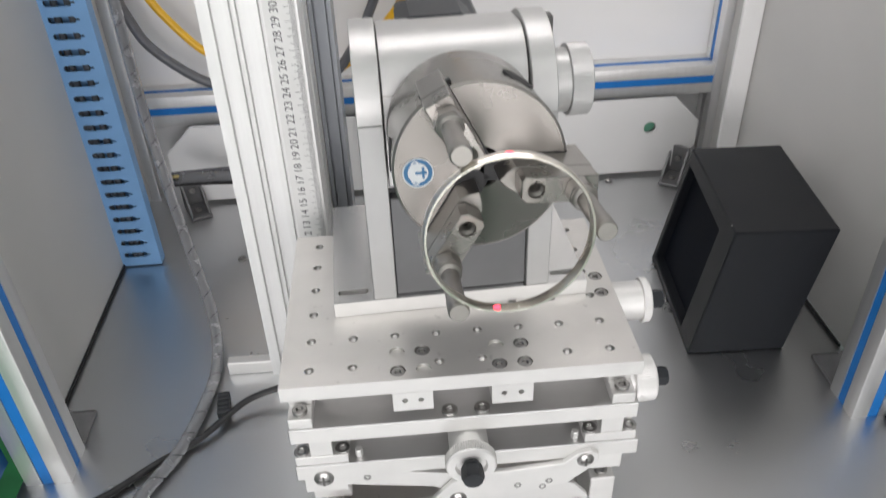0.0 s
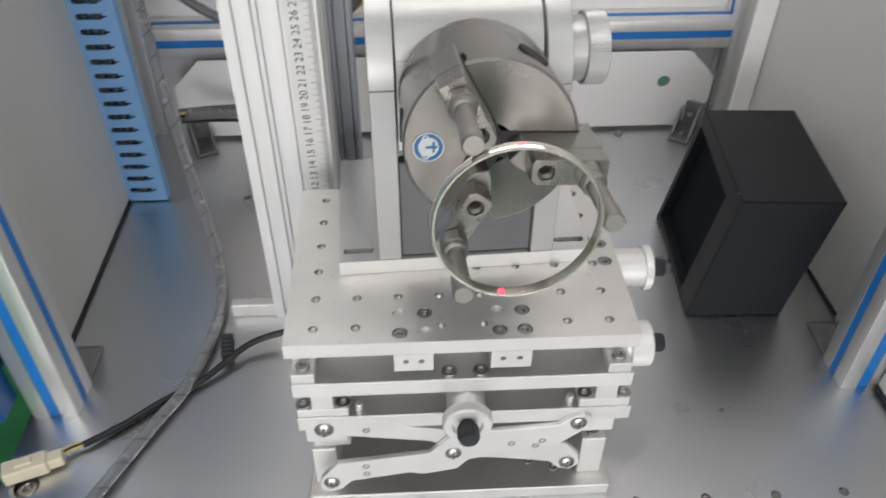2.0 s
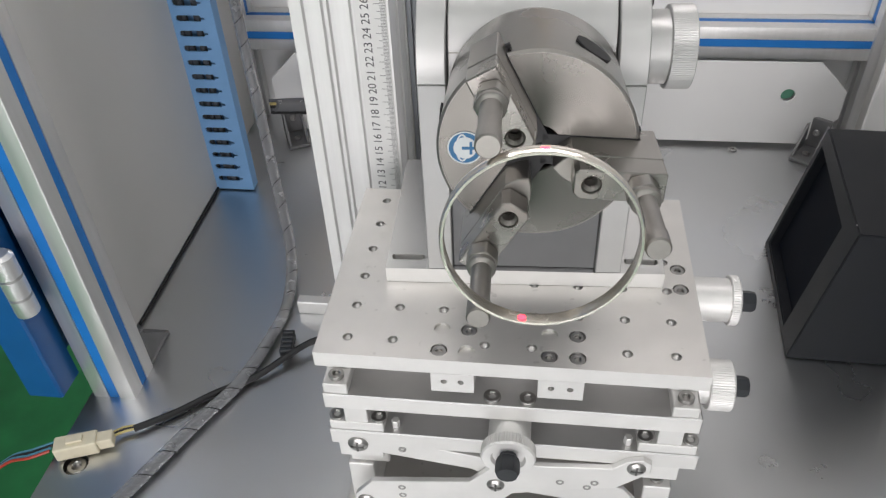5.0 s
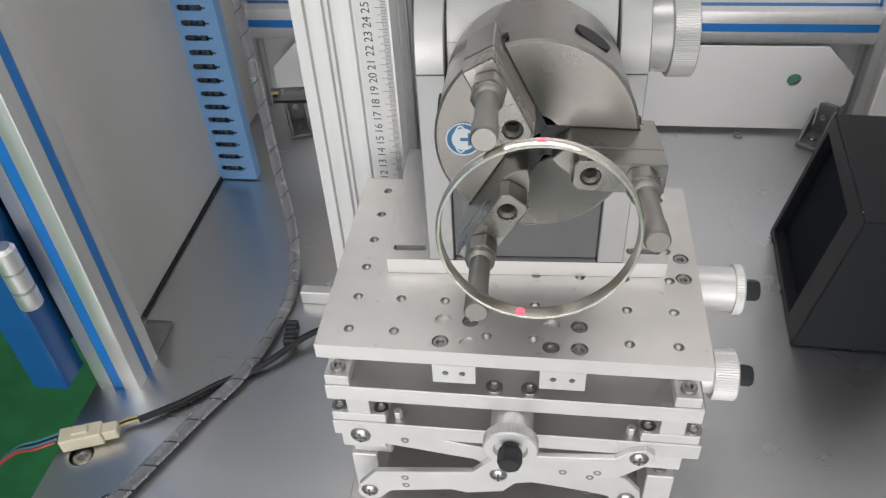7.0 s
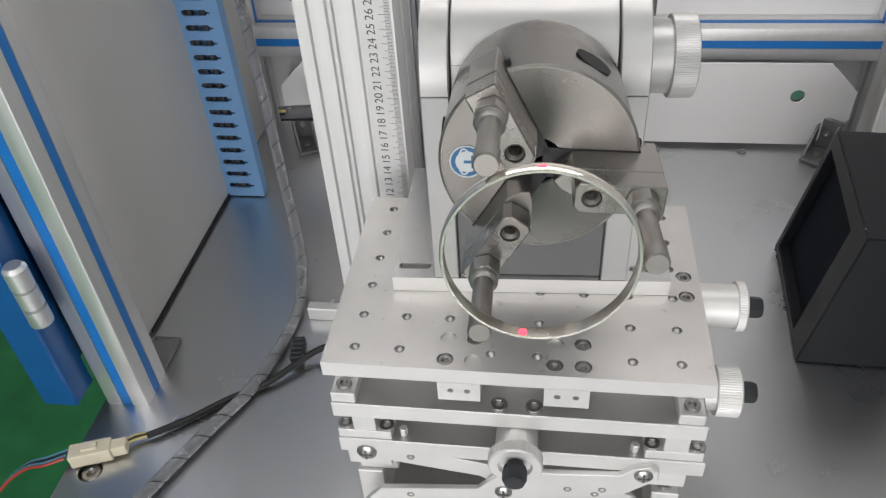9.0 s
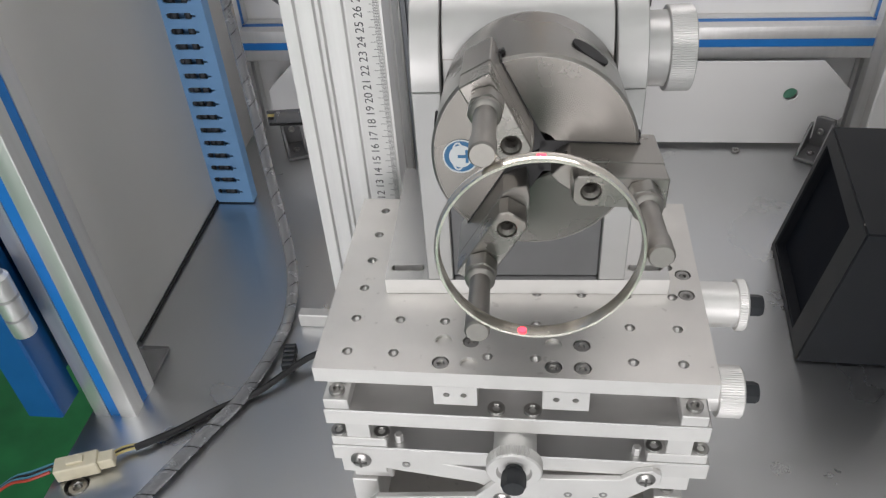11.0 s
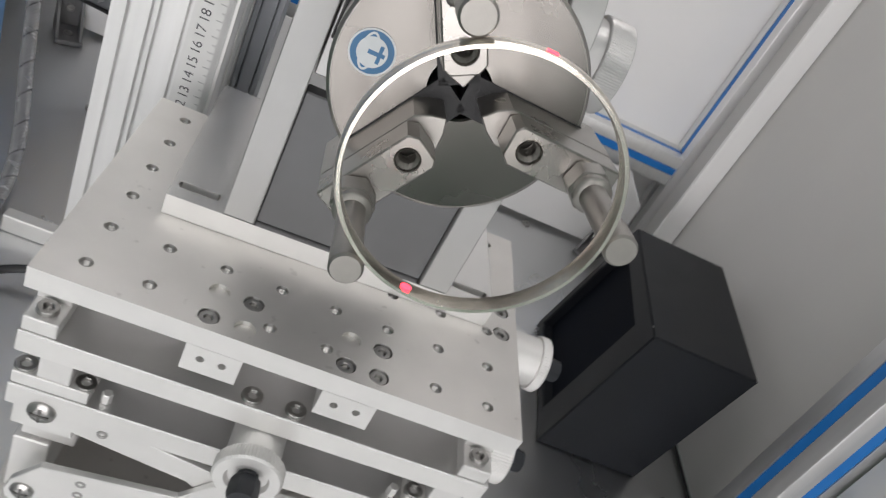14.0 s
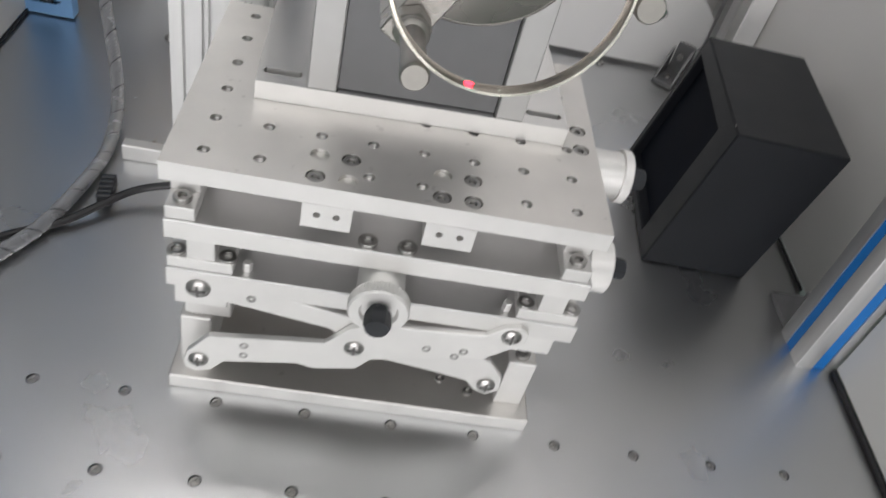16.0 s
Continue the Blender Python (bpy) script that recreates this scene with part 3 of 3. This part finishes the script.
def knob(m, length, r=0.0185, shaft=0.0145, wide=0.009):
    root = part("knob", lathe([(0.0, 0.0), (shaft, 0.0), (shaft, length - wide), (r - 0.0006, length - wide), (r, length - wide + 0.0007), (r, length - 0.0012), (r - 0.0012, length), (0.0118, length), (0.0105, length - 0.003), (0.0, length - 0.003)], 128, None, None, 0.0004), ALU, stage, "silver knurled knob", False)
    root.matrix_local = m
    grip = part("grip", lathe([(0.0, 0.0), (0.0058, 0.0), (0.0058, 0.002), (0.0078, 0.004), (0.0082, 0.007), (0.0082, 0.013), (0.0070, 0.0155), (0.0, 0.016)], 12, None, None, 0.0012), RUBBER, root, "black plastic grip")
    grip.matrix_local = pose(0, 0, length - 0.003)
    return root


knob(pose(0.003, 0.0, 0.1290) @ FRONT, 0.036)
knob(pose(0.1255, 0.096, 0.1605) @ X_AXIS, 0.039, 0.0188, 0.0165, 0.007)
knob(pose(0.1255, 0.062, 0.1045) @ X_AXIS, 0.040, 0.0195, 0.0150, 0.018)

# ---- rotary chuck unit ----
ROT = pose(0.007, 0.0590, 0.1994, 0, 0, 2.3)
rotary = thing("rotary_unit", ROT, "silver tilting rotary unit on two posts with a steel chuck", "rotary unit")
FW = 0.0955
sl = lambda x0, x1, y: [(x0 + 0.003 + 0.003 * math.cos(a), y + 0.003 * math.sin(a)) for a in [math.pi / 2 + math.pi * k / 8 for k in range(9)]] + [(x1 - 0.003 + 0.003 * math.cos(a), y + 0.003 * math.sin(a)) for a in [-math.pi / 2 + math.pi * k / 8 for k in range(9)]]
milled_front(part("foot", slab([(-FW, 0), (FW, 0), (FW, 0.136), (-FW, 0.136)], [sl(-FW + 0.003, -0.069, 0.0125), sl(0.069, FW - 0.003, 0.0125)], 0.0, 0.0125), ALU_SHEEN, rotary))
PZ, PY, PR = 0.1535, 0.0505, 0.0505


SIDE = Matrix(((0, 0, 1, 0), (1, 0, 0, 0), (0, 1, 0, 0), (0, 0, 0, 1)))


def cheek(x0, x1):
    part("cheek_post", slab([(0.0, 0.0127), (2 * PY, 0.0127), (2 * PY, PZ - 0.0003), (0.0, PZ - 0.0003)], [], x0, x1, SIDE, bevel=0.0006), ALU_BODY, rotary)
    pts = [(PY + PR * math.cos(a), PZ + 0.0003 + PR * math.sin(a)) for a in [math.pi * k / 36 for k in range(37)]]
    part("cheek_cap", slab(pts, [], x0, x1, SIDE, bevel=0.0006), ALU_BODY, rotary)


cheek(-0.0655, -0.0485)
cheek(0.0485, 0.0655)
F, HH = 0.036, 0.0462
hp = [(-0.0425, -0.052)] + [(-0.0425 + F + F * math.cos(a), HH - F + F * math.sin(a)) for a in [math.pi - math.pi / 2 * k / 10 for k in range(11)]] + [(0.0495 - F + F * math.cos(a), HH - F + F * math.sin(a)) for a in [math.pi / 2 - math.pi / 2 * k / 10 for k in range(11)]] + [(0.0495, -0.052)]
housing = part("housing", slab(hp, [], -0.0478, 0.0478, Matrix(((0, 0, 1, 0), (1, 0, 0, 0), (0, 1, 0, 0), (0, 0, 0, 1))), bevel=0.0006), ALU_BODY, rotary)
housing.matrix_local = pose(0, PY, PZ, -7.6, 0, 0)
part("seam", box(-0.0476, 0.0476, -0.0428, -0.0420, HH - F - 0.0003, HH - F + 0.0003, 0), STEEL_PIN, housing)
tilt_knob = part("tilt_knob", lathe([(0.0, 0.0), (0.0220, 0.0), (0.0224, 0.0165), (0.0246, 0.0165), (0.0252, 0.0171), (0.0252, 0.0308), (0.0246, 0.0314), (0.0, 0.0314)], 220, pose(0.0656, PY, PZ) @ X_AXIS, None, 0.0003), ALU_BODY, rotary, "silver knurled tilt knob", False)
part("clamp_block", box(0.0656, 0.0715, 0.048, 0.058, PZ + 0.026, PZ + 0.047, 0.001), STEEL_DARK, rotary)
motor = part("motor", slab([(-0.032, 0.0), (0.022, 0.0), (0.022, 0.003), (0.013, 0.0115), (-0.023, 0.0115), (-0.032, 0.004)], [], 0.0, 0.04, FRONT, bevel=0.001), RUBBER, rotary, "black motor end cap")
motor.matrix_local = pose(0.0, 0.112, PZ + 0.0335)
part("motor_body", box(-0.030, 0.030, 0.101, 0.150, PZ - 0.030, PZ + 0.0330, 0.003), RUBBER, rotary, "black stepper motor body")
part("rear_plate", box(-0.0482, 0.0482, 0.004, 0.014, 0.0128, 0.096, 0.0008), WEB_GREY, rotary, "dark grey web plate between the posts")

# chuck: its own frame has z along the axis, pointing out of the face
AXIS = Vector((math.sin(radians(2.3)) * math.cos(radians(7.6)), -math.cos(radians(2.3)) * math.cos(radians(7.6)), math.sin(radians(7.6))))
U = Vector((math.cos(radians(2.3)), math.sin(radians(2.3)), 0))
V = AXIS.cross(U)
RC = Vector((0.0156, -0.101, 0.3706))


def along(s):
    o = RC - AXIS * s
    return Matrix(((U.x, V.x, AXIS.x, o.x), (U.y, V.y, AXIS.y, o.y), (U.z, V.z, AXIS.z, o.z), (0, 0, 0, 1)))


chuck = part("chuck", lathe([(0.0, -0.080), (0.047, -0.080), (0.0475, -0.072), (0.0492, -0.070), (0.0495, -0.0014), (0.0480, -0.0012), (0.0480, 0.0), (0.0125, 0.0), (0.0115, -0.001), (0.0115, -0.03), (0.0, -0.03)], 96), STEEL, rotary, "worn steel three-jaw chuck")
chuck.matrix_local = ROT.inverted() @ along(0.086)
part("chuck_rim", lathe([(0.0497, -0.0014), (0.0484, 0.0002), (0.0481, 0.0002), (0.0481, -0.0014), (0.0497, -0.0014)], 96), STEEL_PIN, chuck, "bright chamfered chuck rim")
JAW0 = -2.8
for k in range(3):
    a = JAW0 + 120 * k
    # black solids carry the shade of the open slot and its side notches
    way = part("jaw_slot", box(0.002, 0.0493, -0.0080, 0.0080, -0.016, 0.0004, 0.0002), SLOT_SHADE, chuck, "jaw slot filled with shade black")
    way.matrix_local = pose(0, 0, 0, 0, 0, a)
    wing = part("jaw_guide", box(0.030, 0.0505, -0.0098, 0.0098, -0.0120, -0.0085, 0.0003), SLOT_SHADE, chuck)
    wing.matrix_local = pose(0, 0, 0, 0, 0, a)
    jaw = part("jaw", slab([(0.011, -0.0042), (0.016, -0.0074), (0.0575, -0.0074), (0.0575, 0.0074), (0.016, 0.0074), (0.011, 0.0042), (0.007, 0.0)], [], -0.012, 0.0205, bevel=0.0005), STEEL_JAW, chuck, "worn steel chuck jaw")
    jaw.matrix_local = pose(0, 0, 0, 0, 0, a)
    part("jaw_top", slab([(0.0160, -0.0044), (0.0190, -0.0074), (0.0572, -0.0074), (0.0572, 0.0074), (0.0182, 0.0074), (0.0160, 0.0052)], [ring_points(0.0042, 20, 0.0240, 0)], 0.0209, 0.036, bevel=0.0006), STEEL_JAW, jaw, "steel jaw top with a threaded hole")
    part("thread", lathe([(0.0042, 0.0), (0.0032, 0.0010), (0.0042, 0.0020), (0.0032, 0.0030), (0.0042, 0.0040), (0.0032, 0.0042), (0.0042, 0.0060), (0.0032, 0.0070), (0.0042, 0.0080), (0.0032, 0.0090), (0.0042, 0.0100), (0.0042, 0.0118)], 18, pose(0.0240, 0, 0.0242), caps=False), STEEL_PIN, jaw, "", False)
    nut = part("hex_base", slab(ring_points(0.0080, 6, 0, 0, 0.3), [], 0, 0.0105, bevel=0.0007), STEEL_JAW, jaw, "steel hexagon pin base")
    nut.matrix_local = pose(0.0464, 0, 0.0361)
    pin = part("pin", lathe([(0.0, 0.0), (0.0068, 0.0), (0.0068, 0.0026), (0.0062, 0.0034), (0.0048, 0.0040), (0.0048, 0.0290), (0.0053, 0.0300), (0.0053, 0.0400), (0.0046, 0.0410), (0.0, 0.0410)], 28), STEEL_PIN, jaw, "turned steel holding pin")
    pin.matrix_local = pose(0.0464, 0, 0.0467)
    # uncut: a flat disc whose black is the shade inside the key hole
    key = part("key_hole", lathe([(0.0, 0.0), (0.0100, 0.0), (0.0100, 0.0008), (0.0, 0.0008)], 24), SEAL, chuck, "chuck key hole drawn as a shade black disc")
    key.matrix_local = pose(0, 0, 0, 0, 0, a + 60) @ pose(0.0489, 0, -0.026, 0, 90, 0)
badge = part("badge", lathe([(0.0, 0.0), (0.0088, 0.0), (0.0088, 0.0003), (0.0, 0.0003)], 40), LABEL_BLUE, chuck, "round blue and white maker's badge")
badge.matrix_local = pose(0, 0, 0.0001) @ pose(0.0352 * math.cos(radians(180)), 0.0352 * math.sin(radians(180)), 0)
mark = slab(ring_points(0.0088, 40), [ring_points(0.0081, 40)], 0.0003, 0.0005)
mark = slab(ring_points(0.0058, 32), [], 0.0003, 0.0005, None, mark)
oval = [(0.0074 * math.cos(0.2 * k) * 0.45, 0.0074 * math.sin(0.2 * k)) for k in range(31)]
mark = slab(oval, [[(x * 0.72, y * 0.88) for x, y in oval]], 0.0003, 0.00054, pose(-0.0014, 0, 0), mark)
letter = box(-0.0016, 0.0048, -0.0008, 0.0008, 0.0005, 0.0006, 0, box(0.0022, 0.0036, -0.0034, 0.0034, 0.0005, 0.00062, 0))
part("badge_letter", letter, LABEL_BLUE, badge)
part("badge_mark", mark, LABEL_WHITE, badge)

# ---- the ring being marked ----
ring = thing("bangle", along(0.0), "polished silver bangle held between three chuck pins", "bangle")
part("band", lathe([(0.0391, -0.0034), (0.0401, -0.0034), (0.0407, -0.0022), (0.0410, 0.0), (0.0407, 0.0022), (0.0401, 0.0034), (0.0391, 0.0034), (0.0388, 0.0), (0.0391, -0.0034)], 128), SILVER, ring)
spot = part("laser_spot", box(-0.0016, 0.0016, -0.0006, 0.0006, -0.0001, 0.0001, 0), LASER, ring, "small glowing red laser spot")
spot.matrix_local = pose(0.0, 0.0410, 0.0012, -70, 0, 0)
spot2 = part("laser_spot", lathe([(0.0, 0.0), (0.0018, 0.0), (0.0, 0.0001)], 14), LASER, ring, "small glowing red laser spot")
spot2.matrix_local = pose(-0.0065, -0.0379, 0.0008, -90, 0, 0)

# ---- black extraction box, open on one side ----
hood = thing("extraction_box", pose(0, 0, 0), "matt black open sided extraction box standing on the bed", "box")
LO = [(0.256, 0.192), (0.358, 0.189), (0.372, 0.362), (0.270, 0.365)]
HI = [(0.2765, 0.186), (0.3755, 0.180), (0.392, 0.349), (0.2935, 0.354)]


def on_face(u, v, dx=0.0):
    """A point of the open side: u from the back to the front edge, v from the bottom to the top."""
    lo = Vector((*LO[3], 0.0005)).lerp(Vector((*LO[0], 0.0005)), u)
    hi = Vector((*HI[3], 0.157)).lerp(Vector((*HI[0], 0.157)), u)
    return lo.lerp(hi, v) + Vector((dx, 0, 0))


OPENING = ((0.06, 0.06), (0.79, 0.06), (0.79, 0.87), (0.06, 0.89))


def hood_shell():
    t = bmesh.new()
    lo = [t.verts.new((x, y, 0.0005)) for x, y in LO]
    hi = [t.verts.new((x, y, 0.157)) for x, y in HI]
    for i in range(3):
        t.faces.new((lo[i], lo[i + 1], hi[i + 1], hi[i]))
    t.faces.new(hi), t.faces.new(lo)
    face = [lo[3], lo[0], hi[0], hi[3]]
    inner = [t.verts.new(on_face(u, v)) for u, v in OPENING]
    deep = [t.verts.new(on_face(u, v, 0.055)) for u, v in OPENING]
    for i in range(4):
        j = (i + 1) % 4
        t.faces.new((face[i], face[j], inner[j], inner[i]))
        t.faces.new((inner[i], inner[j], deep[j], deep[i]))
    t.faces.new(deep)
    bmesh.ops.recalc_face_normals(t, faces=t.faces[:])
    edges = [e for e in t.edges if e.calc_face_angle(0) > 0.5]
    bmesh.ops.bevel(t, geom=edges, offset=0.0011, segments=2, affect="EDGES")
    return t


part("shell", hood_shell(), BLACK, hood)
# black block added in the hollow, so its inner walls catch no light
fm = bmesh.new()
fv = [fm.verts.new(on_face(0.425 + (u - 0.425) * 0.985, 0.47 + (v - 0.47) * 0.985, dx)) for dx in (0.010, 0.054) for u, v in OPENING]
for f4 in ((0, 1, 2, 3), (7, 6, 5, 4), (0, 4, 5, 1), (1, 5, 6, 2), (2, 6, 7, 3), (3, 7, 4, 0)):
    fm.faces.new([fv[i] for i in f4])
part("filter_pad", fm, BLACK_IN, hood, "dead black fill added to keep the opening dark")
screw(hood, pose(0.2795, 0.200, 0.1560), 0.3)

# ---- cables ----
hose = thing("spiral_hose", pose(0, 0, 0), "clear spiral wrap hose round black cables lying on the bed", "hose")
HOSE = [(-0.330, 0.42, 0.75), (-0.316, 0.42, 0.55), (-0.310, 0.42, 0.38), (-0.311, 0.42, 0.27), (-0.308, 0.415, 0.19), (-0.298, 0.395, 0.128), (-0.276, 0.345, 0.078), (-0.250, 0.285, 0.026), (-0.240, 0.230, 0.0078), (-0.241, 0.180, 0.0078), (-0.255, 0.113, 0.0078), (-0.276, 0.069, 0.0078), (-0.299, 0.019, 0.0078), (-0.330, -0.05, 0.0078), (-0.37, -0.13, 0.0078), (-0.39, -0.20, 0.0078)]
core, line = tube(HOSE, 0.0040, 10)
part("core", core, CABLE, hose, "black cables inside the wrap")


def spiral():
    t = bmesh.new()
    rows, dist, last = [], 0.0, line[0]
    side = Vector((1, 0, 0))
    fine = []
    for a, b in zip(line, line[1:]):
        fine += [a.lerp(b, k / 10) for k in range(10)]
    for i, p in enumerate(fine):
        al = (fine[min(i + 1, len(fine) - 1)] - fine[max(i - 1, 0)]).normalized()
        side = (side - al * side.dot(al)).normalized()
        up = al.cross(side)
        dist += (p - last).length
        last = p
        w = 2 * math.pi * dist / 0.027
        row = []
        for off in range(9):
            q = w + 2 * math.pi * 0.955 * off / 8
            row.append(t.verts.new(p + 0.0059 * (math.cos(q) * side + math.sin(q) * up) ))
        rows.append(row)
    for a, b in zip(rows, rows[1:]):
        for k in range(8):
            t.faces.new((a[k], a[k + 1], b[k + 1], b[k]))
    return t


part("wrap", spiral(), CLEAR, hose, "clear spiral wrap")
lead = thing("connector_lead", pose(0, 0, 0), "black lead with a cream nylon connector and bare wires", "cable")
b1, _ = tube([(-0.150, 0.175, 0.02), (-0.199, 0.164, 0.012), (-0.242, 0.122, 0.006), (-0.275, 0.100, 0.0045), (-0.305, 0.074, 0.0045), (-0.335, 0.052, 0.006)], 0.0033)
part("sheath", b1, CABLE, lead)
for i, mt in enumerate((YELLOW_WIRE, CABLE, YELLOW_WIRE)):
    w, _ = tube([(-0.334, 0.052 + 0.002 * i, 0.006), (-0.345, 0.046 + 0.003 * i, 0.0065), (-0.352, 0.038 + 0.003 * i, 0.008)], 0.0012, 6)
    part("wire", w, mt, lead)
plug = part("plug", box(-0.021, 0.021, -0.0095, 0.0095, -0.0085, 0.0085, 0.0012, box(0.0205, 0.036, -0.007, 0.007, -0.0065, 0.0065, 0.001, box(-0.008, 0.008, -0.004, 0.004, 0.0083, 0.0115, 0.0006))), NYLON, lead, "cream nylon wire connector")
plug.matrix_local = pose(-0.376, 0.028, 0.0092, 0, 0, 20) @ Matrix.Scale(0.86, 4)
for i, mt in enumerate((RED_WIRE, BLUE_WIRE, CABLE, BLUE_WIRE)):
    w, _ = tube([(-0.398, 0.020 + 0.003 * i, 0.009), (-0.415, 0.013 + 0.003 * i, 0.006), (-0.440, 0.012 + 0.002 * i, -0.004), (-0.470, 0.0 + 0.001 * i, -0.03), (-0.52, -0.03, -0.10)], 0.0014, 6)
    part("wire", w, mt, lead)
screw(machine, pose(-0.374, 0.015, -0.0070), 1.75, "bed_screw")
part("sink_floor", lathe([(0.0, -0.0011), (0.0107, -0.0011), (0.0107, 0.0), (0.0, 0.0)], 24, pose(-0.374, 0.015, -0.0072)), STEEL_DARK, machine)
chain = thing("cable_chain", pose(-0.2215, 0.150, 0.0, 0, 0, 8), "short black plastic cable chain lying beside the column", "cable chain")
for i in range(5):
    part("link", box(-0.006, 0.006, 0.006 * i, 0.006 * i + 0.005, 0.0005, 0.0125, 0.001), RUBBER, chain)
yel = thing("fibre_cable", pose(0, 0, 0), "yellow sheathed fibre cable looping behind the column", "cable")
yb, _ = tube([(-0.345, 0.605, 0.62), (-0.350, 0.585, 0.45), (-0.335, 0.58, 0.323), (-0.32, 0.58, 0.282), (-0.29, 0.58, 0.239), (-0.262, 0.58, 0.212), (-0.20, 0.578, 0.178), (-0.13, 0.578, 0.175), (-0.085, 0.578, 0.195), (-0.046, 0.58, 0.232), (-0.016, 0.58, 0.269), (0.010, 0.58, 0.322), (0.03, 0.60, 0.50)], 0.0050)
part("sheath", yb, YELLOW, yel)
grey = thing("grey_cable", pose(0, 0, 0), "dark grey cable sagging behind the column", "cable")
gb, _ = tube([(-0.37, 0.60, 0.50), (-0.365, 0.585, 0.32), (-0.348, 0.575, 0.257), (-0.324, 0.57, 0.221), (-0.271, 0.568, 0.181), (-0.20, 0.566, 0.160), (-0.15, 0.566, 0.160), (-0.107, 0.568, 0.183), (-0.071, 0.572, 0.232), (-0.044, 0.575, 0.287), (-0.029, 0.58, 0.322), (-0.01, 0.60, 0.50)], 0.0062)
part("sheath", gb, CABLE_GREY, grey)
sack = thing("wire_bundle", pose(-0.285, 0.520, 0.0), "grey sleeved wires running along the lower back panel", "wires")
for i in range(5):
    w, _ = tube([(-0.025, -0.06, 0.110 - 0.004 * i), (0.010, -0.015, 0.088 - 0.005 * i), (0.045, 0.002, 0.078 - 0.006 * i), (0.090, 0.004 - 0.004 * i, 0.066 - 0.007 * i), (0.150, 0.0, 0.050 - 0.004 * i)], 0.0022, 8)
    part("wire", w, (CABLE_GREY, YELLOW_WIRE, CABLE, CABLE_GREY, CABLE)[i], sack)
sleeve, _ = tube([(-0.022, -0.055, 0.101), (0.010, -0.013, 0.078), (0.044, 0.003, 0.067)], 0.0080, 12)
part("sleeve", sleeve, CLEAR, sack, "clear plastic sleeve")
for o in (SCREW_MESH, CROSS_MESH, CROSS_SLOT):
    bpy.data.objects.remove(o)

# the layout is drawn in units of the table's hole pattern: bring it to metres
for me in bpy.data.meshes:
    me.transform(Matrix.Scale(SIZE, 4))
for cu in bpy.data.curves:
    cu.size = cu.size * SIZE
for ob in scene.objects:
    if ob.type in ("MESH", "EMPTY", "FONT"):
        ob.location = ob.location * SIZE
